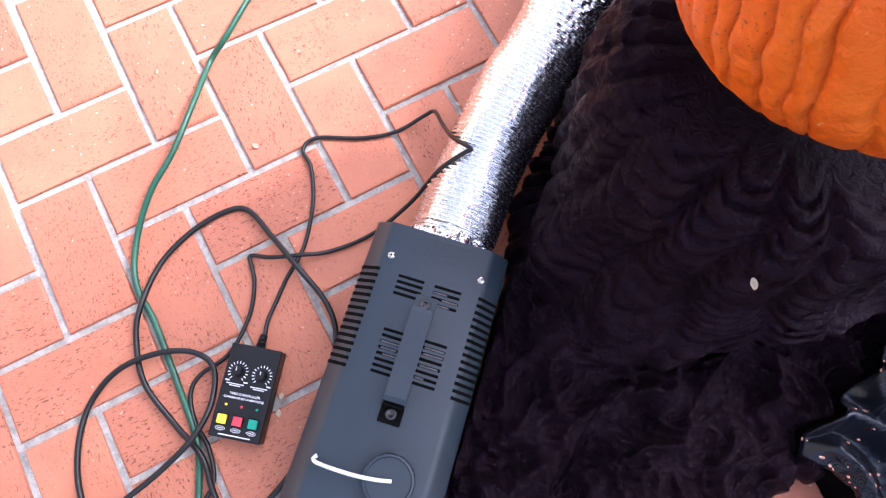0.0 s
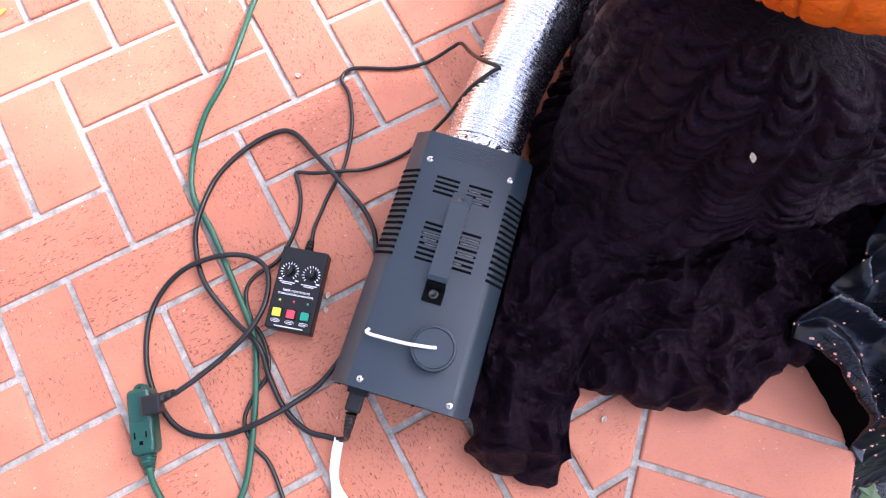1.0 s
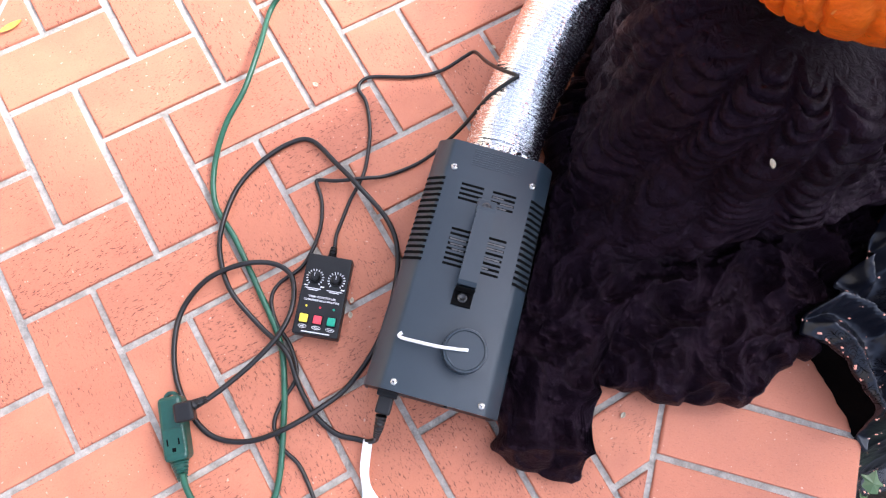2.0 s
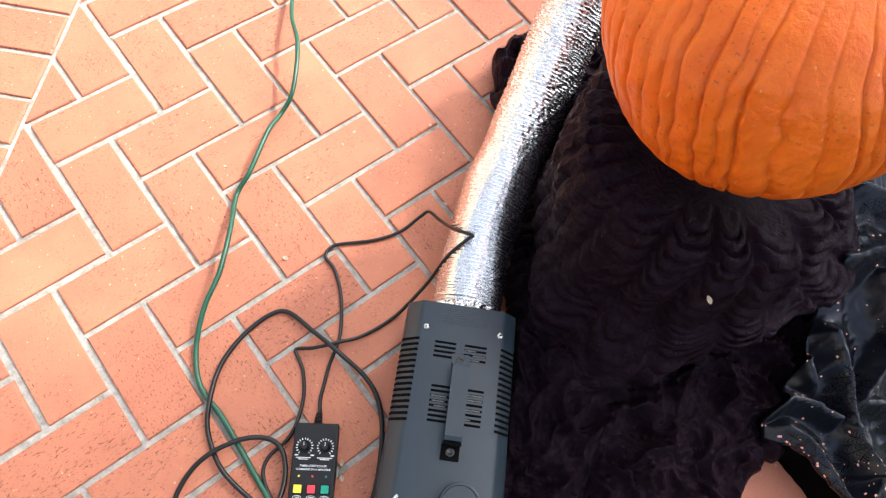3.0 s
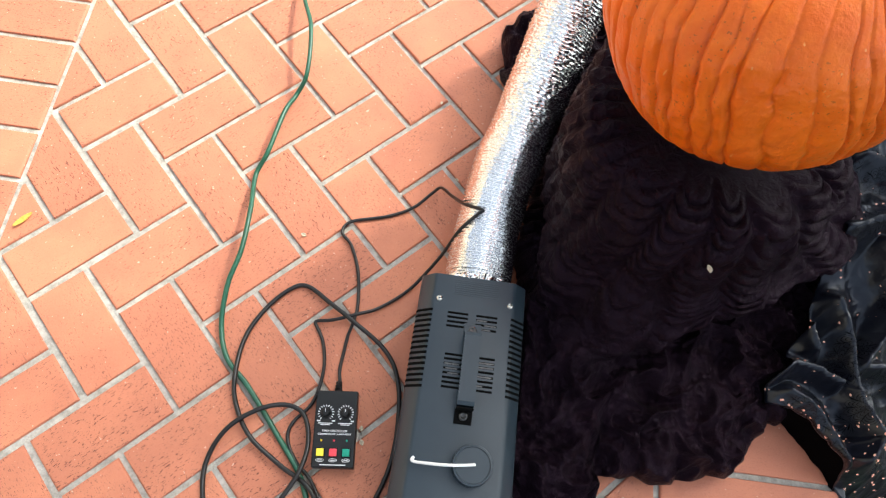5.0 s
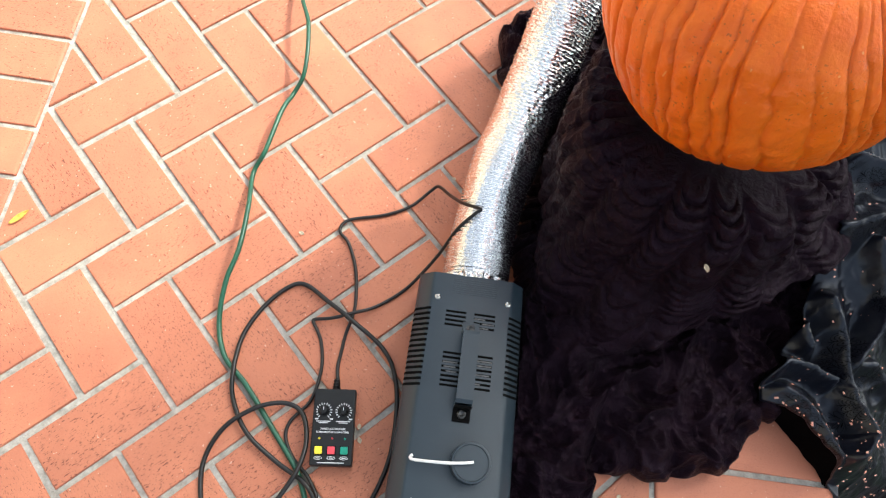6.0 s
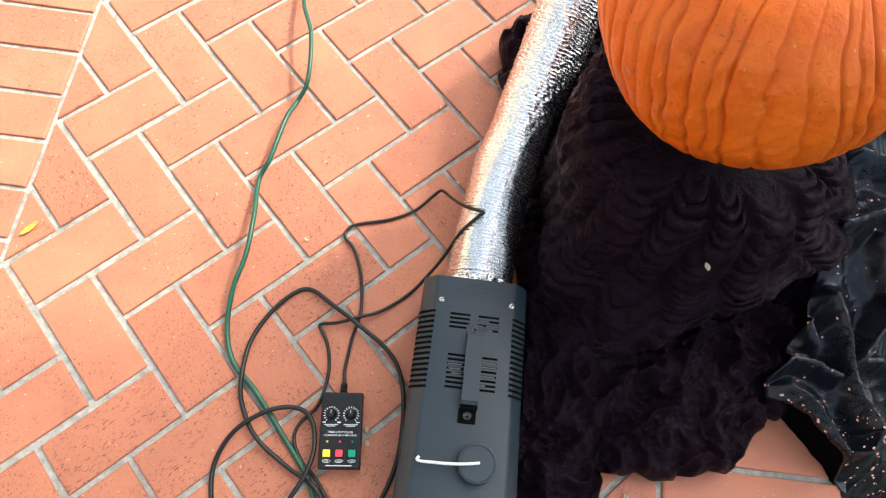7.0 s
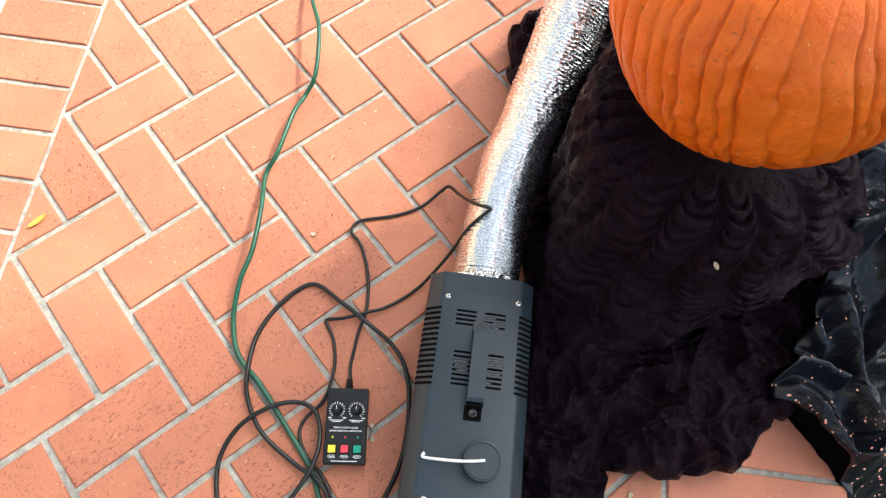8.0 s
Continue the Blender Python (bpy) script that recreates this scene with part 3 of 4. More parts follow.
# folds: line on the plan, height and half width
FOLDS = [([(1.256, -0.338), (1.300, -0.314), (1.338, -0.320), (1.384, -0.336)], 0.050, 0.013),
         ([(1.372, -0.205), (1.396, -0.268), (1.400, -0.310), (1.414, -0.362), (1.428, -0.405), (1.410, -0.445)], 0.052, 0.019),
         ([(1.425, -0.120), (1.458, -0.200), (1.448, -0.255), (1.414, -0.305)], 0.055, 0.017),
         ([(1.414, -0.303), (1.460, -0.300), (1.520, -0.330)], 0.050, 0.016),
         ([(1.300, -0.352), (1.345, -0.388), (1.372, -0.422), (1.395, -0.455)], 0.030, 0.016),
         ([(1.330, -0.190), (1.335, -0.240), (1.350, -0.285)], 0.045, 0.013),
         ([(1.360, -0.110), (1.430, -0.085), (1.520, -0.120), (1.560, -0.190)], 0.062, 0.026),
         ([(1.400, 0.020), (1.470, -0.010), (1.570, -0.040)], 0.050, 0.022),
         ([(1.360, 0.100), (1.450, 0.130), (1.560, 0.090), (1.640, 0.110)], 0.060, 0.028),
         ([(1.300, 0.200), (1.400, 0.240), (1.500, 0.220)], 0.050, 0.026)]


def between(table, u):
    for (u0, a), (u1, b) in zip(table, table[1:]):
        if u <= u1:
            t = (u - u0) / (u1 - u0)
            return Vector((a[0] + (b[0] - a[0]) * t, a[1] + (b[1] - a[1]) * t, 0))
    return Vector((*table[-1][1], 0))


def off_line(x, y, line):
    best = 9.0
    for (x0, y0), (x1, y1) in zip(line, line[1:]):
        dx, dy = x1 - x0, y1 - y0
        t = min(1.0, max(0.0, ((x - x0) * dx + (y - y0) * dy) / (dx * dx + dy * dy)))
        best = min(best, math.hypot(x - x0 - t * dx, y - y0 - t * dy))
    return best


def satin_height(p):
    z = 0.052 + 0.10 * smoothstep(-0.30, -0.02, p.y)
    x, y = p.x + 0.010 * noise.noise(p * 13), p.y + 0.010 * noise.noise(p * 13 + Vector((5, 0, 0)))
    rise = 0.0
    for line, tall, wide in FOLDS:
        d = off_line(x, y, line) / wide
        if d < 3:
            rise = max(rise, tall * (0.55 * math.exp(-0.8 * d * d) + 0.45 * math.exp(-1.3 * d)) + 0.004 * math.exp(-d))
    z += rise + 0.014 * noise.noise(p * 11) + 0.008 * (1 - abs(noise.noise(p * 7.5))) ** 4 + 0.007 * (1 - abs(noise.noise(p * 24))) ** 3 + 0.0025 * (1 - abs(noise.noise(p * 55))) ** 3
    z -= max(0.0, p.x - 1.45) * (1.0 - 0.45 * smoothstep(-0.25, 0.0, p.y))
    z -= 0.14 * smoothstep(-0.44, -0.53, p.y)
    return z


def satin_place(u, v):
    inner, outer = between(INNER, u), between(OUTER, u)
    free = smoothstep(0.46, 0.40, u) if u > 0.40 else 1.0
    if v < 0.14:
        # the free edge hangs down to the bricks
        t = v / 0.14
        p = inner.copy()
        top = satin_height(p)
        foot = 0.003 if p.x < 1.425 else -0.10
        z = top + (min(foot, top) - top) * (1 - t) * free
        p += (inner - outer).normalized() * 0.010 * free * (1 - t) * (0.5 + noise.noise(Vector((u * 40, t, 0))))
        return Vector((p.x, p.y, z))
    t = (v - 0.14) / 0.86
    p = inner.lerp(outer, t)
    p += Vector((noise.noise(p * 8 + Vector((0, 0, 3))), noise.noise(p * 8 + Vector((0, 0, 8))), 0)) * 0.012 * smoothstep(0.0, 0.2, t)
    z = satin_height(p)
    if p.x < 1.43 and p.y > -0.50:
        z = max(z, 0.004)
    return Vector((p.x, p.y, max(z, -0.165)))


bm = sheet(300, 150, lambda u, v: satin_place(u, 0.125 + 0.875 * v))
spots = []
for f in random.sample(list(bm.faces), 760):
    spots.append((f.calc_center_median(), f.normal.copy() if f.normal.length > 0 else Vector((0, 0, 1))))
bm.normal_update()
satin = tagged(part("satin_cloth", bm, SATIN, smooth=True), "glossy black satin with web pattern and copper sequins, heaped in folds", "cloth")
solid = satin.modifiers.new("thickness", "SOLIDIFY")
solid.thickness, solid.offset = 0.0012, -1
lining = sheet(150, 20, lambda u, v: satin_place(0.46 * u, 0.13 * v))
part("lining", lining, LINING, satin, "matt black fuzzy underside", smooth=True)
bm = bmesh.new()
for i, (p, _) in enumerate(spots):
    r = random.choice((0.0012, 0.0016, 0.0021, 0.0030))
    made = bmesh.ops.create_icosphere(bm, subdivisions=1, radius=r)["verts"]
    for v in made:
        v.co = Vector((v.co.x, v.co.y, v.co.z * 0.7)) + p
tagged(part("sequins", bm, SEQUIN, satin, "scattered copper sequins"), kind="stuff")


# ---- pumpkin ----
def pumpkin():
    t = thing("pumpkin", (1.065, -0.020, 0.362), "large ribbed orange pumpkin resting on the black cloth", "pumpkin")
    t.matrix_basis = Matrix.Translation((1.065, -0.020, 0.362)) @ Matrix.Translation((0, 0, 0.165)) @ Matrix.Rotation(radians(4), 4, Vector((0.5, 0.87, 0))) @ Matrix.Translation((0, 0, -0.165))
    n, rows = 760, 130
    height = 0.330
    grooves, a = [0.0], 0.0
    while a < 2 * math.pi - 0.28:
        a += random.choice((0.10, 0.13, 0.17, 0.21))
        grooves.append(a)
    grooves.append(2 * math.pi)
    depths = [random.uniform(0.0025, 0.0055) for _ in grooves]
    cuts = [random.choice((0.0022, 0.0042, 0.0064)) for _ in grooves]
    depths[-1], cuts[-1] = depths[0], cuts[0]

    def place(u, v):
        a = 2 * math.pi * u
        phi = math.pi * (v - 0.5)
        c, s = math.cos(phi), math.sin(phi)
        prof = abs(c) ** 0.92
        r = 0.191 * prof
        z = height / 2 * (1 + math.copysign(abs(s) ** 0.92, s))
        z -= 0.045 * math.exp(-(r / 0.05) ** 2) if s > 0 else -0.020 * math.exp(-(r / 0.05) ** 2)
        d = Vector((math.cos(a), math.sin(a), 0))
        sway = (a + 0.44 * s + 0.045 * noise.noise(Vector((d.x * 2, d.y * 2, s * 2.2))) + 0.030 * noise.noise(Vector((d.x * 6, d.y * 6, s * 6)))) % (2 * math.pi)
        g = 0.0
        for k in range(len(grooves) - 1):
            g0, g1 = grooves[k], grooves[k + 1]
            if g0 <= sway <= g1:
                t = (sway - g0) / (g1 - g0)
                deep = depths[k] + (depths[k + 1] - depths[k]) * t
                g = deep * abs(2 * t - 1) ** 4.5 * min(1.0, 0.55 + (g1 - g0) * 2.0)
                near, cut = (sway - g0, cuts[k]) if t < 0.5 else (g1 - sway, cuts[k + 1])
                g += cut * math.exp(-(near / 0.0085) ** 2) * (0.6 + 0.8 * noise.noise(Vector((g0 * 9, s * 4, 2))))
                break
        p = d * r + Vector((0, 0, z))
        lobe = math.exp(-(((a - radians(192) + math.pi) % (2 * math.pi) - math.pi) / radians(42)) ** 2)
        r *= 1 - 0.085 * lobe * smoothstep(0.15, -0.55, s) if s < 0.15 else 1
        r += -g * prof ** 0.6 + 0.0045 * noise.noise(p * 9) + 0.0028 * noise.noise(p * 26) + 0.0012 * noise.noise(p * 60) + 0.006
        return d * max(r, 0.0001) + Vector((0, 0, z + 0.002 * noise.noise(p * 14)))

    bm = sheet(n, rows, place)
    bmesh.ops.remove_doubles(bm, verts=bm.verts, dist=0.0002)
    part("skin", bm, SKIN, t, smooth=True)
    pts = [(0, 0, 0.285), (0.002, 0.001, 0.310), (0.006, 0.004, 0.335), (0.014, 0.010, 0.357)]
    part("stem", sweep(bmesh.new(), spline(pts, 0.004), lambda s: 0.024 - 0.018 * min(1, s * 2.2) + 0.006 * s, 9), STEM, t, "dry ridged stem")


pumpkin()


# ---- timer remote ----
def remote():
    t = thing("timer_remote", (0.6105, -0.4985, 0), "black plastic timer remote with knobs and coloured buttons", "remote control", turn=6.0)
    part("case", box(bmesh.new(), -0.0322, 0.0322, -0.058, 0.058, 0.0004, 0.030, 0.0022, 3), DARK, t)
    top = 0.0301
    for x in (-0.0155, 0.0150):
        bm = lathe(bmesh.new(), [(0.0078, top), (0.0076, top + 0.006), (0.0066, top + 0.0075), (0.0056, top + 0.011), (0.0045, top + 0.0117)], (x, 0.0235, 0), 20)
        knob = part("knob", bm, DARK, t, "black round knob")
        part("pointer", box(bmesh.new(), x - 0.0004, x + 0.0004, 0.0235, 0.0285, top + 0.0116, top + 0.0121), PRINT, knob)
        bm = bmesh.new()
        for k in range(15):
            a = radians(-50 + 280 * k / 14)
            cx, cy = x + 0.0112 * math.cos(a), 0.0235 + 0.0112 * math.sin(a)
            q = Matrix.Translation((cx, cy, top)) @ Matrix.Rotation(a, 4, "Z")
            for v in bmesh.ops.create_cube(bm, size=1)["verts"]:
                v.co = q @ Vector((v.co.x * 0.0030, v.co.y * 0.0012, v.co.z * 0.0004))
        tagged(part("dial_scale", bm, PRINT, t, "printed white dial ticks"), kind="stuff")
        part("dial_caption", box(bmesh.new(), x - 0.0110, x + 0.0110, 0.0072, 0.0084, top - 0.0001, top + 0.0002), PRINT, t)
        part("dial_caption", box(bmesh.new(), x - 0.0070, x + 0.0070, 0.0050, 0.0062, top - 0.0001, top + 0.0002), PRINT, t)
    for x, y in ((-0.0260, 0.0113), (-0.003, 0.0113), (0.0262, 0.0113)):
        part("dial_mark", box(bmesh.new(), x - 0.0026, x + 0.0026, y - 0.0009, y + 0.0009, top - 0.0001, top + 0.0002), PRINT, t)
    for line, y, size in (("TIMER CONTROLLER", -0.0050, 0.0041), ("COMMANDE DE LA MINUTERIE", -0.0097, 0.0036)):
        cu = bpy.data.curves.new("lettering", "FONT")
        cu.body, cu.size, cu.align_x, cu.extrude = line, size, "CENTER", 0.00015
        cu.offset = 0.00006
        tmp = bpy.data.objects.new("lettering", cu)
        scene.collection.objects.link(tmp)
        me = bpy.data.meshes.new_from_object(tmp.evaluated_get(bpy.context.evaluated_depsgraph_get()))
        bpy.data.objects.remove(tmp)
        me.materials.clear()
        me.materials.append(PRINT)
        ob = new("lettering", me)
        ob.parent = t
        ob.location = (0, y, top + 0.0001)
    for x, m in ((-0.0195, YELLOW), (0.0, RED), (0.0195, TEAL)):
        bm = lathe(bmesh.new(), [(0.0017, top - 0.0005), (0.0016, top + 0.001), (0.0006, top + 0.0018)], (x, -0.0180, 0), 12)
        part("indicator", bm, m, t, "small round indicator light")
    for x, m, word in ((-0.0195, YELLOW, "yellow"), (0.0, RED, "red"), (0.0195, TEAL, "green")):
        bm = box(bmesh.new(), x - 0.0066, x + 0.0066, -0.0425, -0.0293, top - 0.001, top + 0.0008)
        collar = part("button_collar", bm, HOLE, t)
        part("button", box(bmesh.new(), x - 0.0056, x + 0.0056, -0.0415, -0.0303, top, top + 0.0052, 0.0010, 2), m, collar, word + " square push button")
        bm = bmesh.new()
        n = 28
        for k in range(n):
            q = [(x + rx * math.cos(2 * math.pi * j / n), -0.0470 + ry * math.sin(2 * math.pi * j / n), top + 0.0002) for j in (k, k + 1) for rx, ry in (((0.0062, 0.0026),) if j == k else ((0.0062, 0.0026),))]
            w = [(x + 0.0055 * math.cos(2 * math.pi * j / n), -0.0470 + 0.0019 * math.sin(2 * math.pi * j / n), top + 0.0002) for j in (k + 1, k)]
            bm.faces.new([bm.verts.new(c) for c in q + w])
        box(bm, x - 0.0034, x + 0.0034, -0.0475, -0.0465, top, top + 0.0002)
        part("button_caption", bm, PRINT, t)
    part("maker_line", box(bmesh.new(), -0.0200, 0.0200, -0.0545, -0.0532, top - 0.0001, top + 0.0002), PRINT, t)
    bm = sweep(bmesh.new(), spline([(0.0, 0.056, 0.014), (0.0, 0.066, 0.0135), (0.0, 0.076, 0.012)], 0.001), lambda s: 0.0066 - 0.0022 * s + 0.0008 * math.sin(s * 50), 14)
    part("strain_relief", bm, RUBBER, t, "ribbed rubber cable sleeve")


remote()

# ---- cables ----
def cord(name, pts, radius, material, label, category):
    bm = sweep(bmesh.new(), spline(pts, 0.004), radius, 12)
    return tagged(part(name, bm, material, smooth=True), label, category)


cord("control_cable", [(0.6035, -0.424, 0.012), (0.599, -0.402, 0.006), (0.600, -0.375, 0.0035), (0.602, -0.345, 0.0035), (0.608, -0.318, 0.010), (0.609, -0.286, 0.0040), (0.599, -0.229, 0.0035), (0.579, -0.183, 0.0035), (0.560, -0.162, 0.0035), (0.572, -0.139, 0.0035),
     (0.634, -0.119, 0.0035), (0.677, -0.096, 0.006), (0.708, -0.066, 0.016), (0.722, -0.060, 0.028), (0.743, -0.093, 0.066), (0.764, -0.127, 0.113), (0.7885, -0.144, 0.1375), (0.793, -0.148, 0.1395), (0.7875, -0.151, 0.1370),
     (0.761, -0.172, 0.108), (0.738, -0.200, 0.058), (0.712, -0.228, 0.020), (0.694, -0.248, 0.006), (0.670, -0.271, 0.0035), (0.640, -0.294, 0.006), (0.614, -0.307, 0.012), (0.575, -0.323, 0.012), (0.549, -0.3265, 0.0050), (0.5445, -0.3300, 0.0040), (0.548, -0.336, 0.0035), (0.564, -0.363, 0.0035), (0.573, -0.407, 0.0035),
     (0.566, -0.459, 0.0035), (0.541, -0.495, 0.0040), (0.538, -0.521, 0.0035), (0.556, -0.551, 0.0035), (0.586, -0.578, 0.0035), (0.606, -0.615, 0.0035), (0.597, -0.657, 0.0035), (0.598, -0.688, 0.0035), (0.620, -0.713, 0.0035),
     (0.646, -0.727, 0.0035), (0.673, -0.756, 0.0035), (0.693, -0.787, 0.0035), (0.712, -0.840, 0.0035), (0.750, -0.880, 0.0035), (0.80, -0.890, 0.0035)], 0.0029, RUBBER, "thin black remote cable looped over the bricks and duct", "cable")

cord("electric_cable", [(0.7375, -0.662, 0.030), (0.738, -0.668, 0.018), (0.728, -0.674, 0.008), (0.712, -0.6745, 0.0042), (0.683, -0.675, 0.0042), (0.645, -0.657, 0.0042), (0.611, -0.622, 0.010), (0.584, -0.587, 0.016), (0.535, -0.561, 0.010), (0.482, -0.526, 0.014), (0.449, -0.482, 0.008), (0.437, -0.440, 0.0120),
     (0.436, -0.376, 0.0060), (0.456, -0.323, 0.0042), (0.489, -0.281, 0.0042), (0.519, -0.269, 0.0042), (0.566, -0.296, 0.010), (0.610, -0.324, 0.018), (0.663, -0.358, 0.008), (0.691, -0.397, 0.0042), (0.704, -0.457, 0.0042), (0.703, -0.535, 0.0042),
     (0.681, -0.606, 0.0042), (0.651, -0.649, 0.012), (0.613, -0.688, 0.017), (0.572, -0.715, 0.008), (0.526, -0.722, 0.0042), (0.488, -0.704, 0.0042), (0.451, -0.665, 0.0042), (0.428, -0.614, 0.0042), (0.423, -0.565, 0.0042), (0.445, -0.518, 0.016),
     (0.486, -0.484, 0.018), (0.526, -0.471, 0.014), (0.557, -0.482, 0.015), (0.573, -0.521, 0.024), (0.570, -0.564, 0.030), (0.549, -0.611, 0.030), (0.524, -0.652, 0.034), (0.505, -0.679, 0.038)], 0.0038, RUBBER, "black power cord coiled in loose loops on the bricks", "cable")

green_points = [(0.372, 0.90, 0.005), (0.392, 0.62, 0.008), (0.383, 0.470, 0.018)]
for x, y, h in ((0.390, 0.351, 0.022), (0.420, 0.268, 0.036), (0.434, 0.159, 0.030), (0.424, 0.105, 0.016), (0.410, 0.065, 0.022), (0.398, -0.025, 0.020), (0.387, -0.075, 0.008), (0.393, -0.143, 0.020), (0.395, -0.220, 0.022), (0.387, -0.284, 0.016),
                (0.393, -0.353, 0.006), (0.415, -0.408, 0.005), (0.459, -0.449, 0.005), (0.518, -0.514, 0.005), (0.568, -0.573, 0.005), (0.594, -0.631, 0.005), (0.614, -0.698, 0.005), (0.626, -0.749, 0.005), (0.627, -0.783, 0.005), (0.614, -0.809, 0.005),
                (0.594, -0.820, 0.005), (0.558, -0.822, 0.005), (0.534, -0.813, 0.007), (0.512, -0.793, 0.012), (0.502, -0.777, 0.017)):
    h = 0.005 + (h - 0.005) * 1.75
    k = max(0.0, h - 0.005) / 1.13
    green_points.append((x + (0.72 - x) * k, y + (-0.625 - y) * k, h))
cord("extension_cable", green_points, 0.0043, GREEN, "green outdoor extension cord curving over the bricks", "cable")


def outlet_block():
    t = thing("outlet_block", (0.476, -0.726, 0), "green three-way outlet block at the extension cord's end", "power outlet", turn=28.0)
    part("housing", box(bmesh.new(), -0.0160, 0.0160, -0.040, 0.046, 0.0004, 0.034, 0.009, 4), GREEN_BOX, t, smooth=False)
    bm = sweep(bmesh.new(), spline([(0, -0.036, 0.017), (0, -0.052, 0.017), (0, -0.066, 0.017)], 0.0012), lambda s: 0.0125 - 0.0065 * s + 0.0008 * math.sin(s * 45), 14)
    part("cord_sleeve", bm, GREEN_BOX, t, "ribbed green cable sleeve")
    bm = bmesh.new()
    for k in range(16):
        a0, a1 = math.pi * k / 16, math.pi * (k + 1) / 16
        ring = []
        for a, r in ((a0, 0.010), (a1, 0.010), (a1, 0.0055), (a0, 0.0055)):
            ring.append((r * math.cos(a), 0.043 + r * math.sin(a)))
        low = [bm.verts.new((x, y, 0.014)) for x, y in ring]
        high = [bm.verts.new((x, y, 0.021)) for x, y in ring]
        bm.faces.new(high)
        bm.faces.new(low[::-1])
        bm.faces.new((low[0], low[1], high[1], high[0]))
        bm.faces.new((low[2], low[3], high[3], high[2]))
    part("hanging_loop", bm, GREEN_BOX, t)
    face = part("socket", box(bmesh.new(), -0.0130, 0.0130, -0.031, 0.003, 0.0330, 0.0348, 0.0008, 1), GREEN_BOX, t)
    for x0, x1, y0, y1 in ((-0.0085, -0.0065, -0.019, -0.010), (0.0060, 0.0080, -0.019, -0.011), (-0.0025, 0.0025, -0.0275, -0.0225)):
        part("contact_slot", box(bmesh.new(), x0, x1, y0, y1, 0.0345, 0.0351), HOLE, face)


outlet_block()


def power_plug():
    t = thing("power_plug", (0.486, -0.697, 0.0345), "black moulded mains plug pushed into the green outlet", "plug", turn=28.0)
    part("body", box(bmesh.new(), -0.013, 0.013, -0.014, 0.012, 0.0, 0.019, 0.005, 3), RUBBER, t)
    bm = sweep(bmesh.new(), spline([(0.006, 0.004, 0.010), (0.020, 0.007, 0.009), (0.029, 0.010, 0.006)], 0.0012), lambda s: 0.0082 - 0.0036 * s + 0.0005 * math.sin(s * 50), 12)
    part("cord_sleeve", bm, RUBBER, t)


power_plug()


def inlet_connector():
    t = thing("inlet_connector", (0.737, -0.612, 0.052), "black moulded connector in the machine's power inlet", "plug", turn=0.0)
    part("body", box(bmesh.new(), -0.0105, 0.0105, -0.022, 0.004, -0.008, 0.008, 0.0035, 3), RUBBER, t)
    bm = sweep(bmesh.new(), spline([(0, -0.024, 0), (0.001, -0.038, -0.005), (0.0005, -0.052, -0.022)], 0.0012), lambda s: 0.0078 - 0.0036 * s + 0.0006 * math.sin(s * 48), 12)
    part("cord_sleeve", bm, RUBBER, t, "ribbed cable sleeve")


inlet_connector()


def paper_tag():
    def place(u, v):
        y = -0.672 - 0.115 * u
        bend = 0.010 * smoothstep(0.3, 0.7, u)
        x = 0.7225 + 0.020 * u + bend + (0.010 + 0.016 * smoothstep(0.45, 0.75, u)) * (v - 0.1) * 1.3
        return (x, y, 0.0055 + 0.012 * math.sin(3.0 * u + 0.6) ** 2 + 0.004 * noise.noise(Vector((u * 5, v * 3, 0))))
    bm = sheet(24, 8, place)
    ob = tagged(part("cord_label", bm, PAPER, smooth=True), "white paper label folded round the power cord", "label")
    m = ob.modifiers.new("thickness", "SOLIDIFY")
    m.thickness = 0.0004
    def bar(u0, u1, v0, v1):
        return sheet(6, 2, lambda u, v: Vector(place(u0 + (u1 - u0) * u, v0 + (v1 - v0) * v)) + Vector((0, 0, 0.0009)))
    part("print_bar", bar(0.66, 0.80, 0.15, 0.6), DARK, ob, "dark printed bar")
    part("print_bar", bar(0.86, 0.97, 0.10, 0.85), DARK, ob, "dark printed bar")


paper_tag()

# ---- small litter ----
def scrap(name, at, size, turn, material, label, category, curl=0.3):
    def place(u, v):
        y = (u - 0.5) * size[1]
        wide = size[0] * max(0.04, math.sin(math.pi * min(0.98, 0.04 + 0.94 * u))) ** 0.8
        x = (v - 0.5) * wide
        return (x, y, curl * size[0] * (4 * (v - 0.5) ** 2) + 0.12 * size[1] * (u - 0.5) ** 2 + 0.0006)
    ob = part(name, sheet(10, 6, place), material, smooth=True)
    m = ob.modifiers.new("thickness", "SOLIDIFY")
    m.thickness = 0.0005
    ob.matrix_basis = pose(*at, 0, 0, turn)
    return tagged(ob, label, category)


scrap("fallen_leaf", (0.016, -0.220, 0.0), (0.011, 0.037), -38, DRY, "small yellow fallen leaf on the bricks", "leaf")
scrap("dry_petal", (1.075, -0.2735, 0.322), (0.007, 0.011), 20, CRUMB, "pale dry petal lying on the black cloth", "petal", 0.5)
for x, y, s in ((0.494, -0.176, 0.010), (0.649, -0.490, 0.009), (0.653, -0.511, 0.010), (0.748, -0.026, 0.008), (1.070, -0.545, 0.010), (0.352, -0.020, 0.006), (0.700, 0.135, 0.007)):
    scrap("dry_petal", (x, y, 0.0), (s * 0.7, s), random.uniform(0, 180), CRUMB, "small dry tan petal on the bricks", "petal", 0.4)


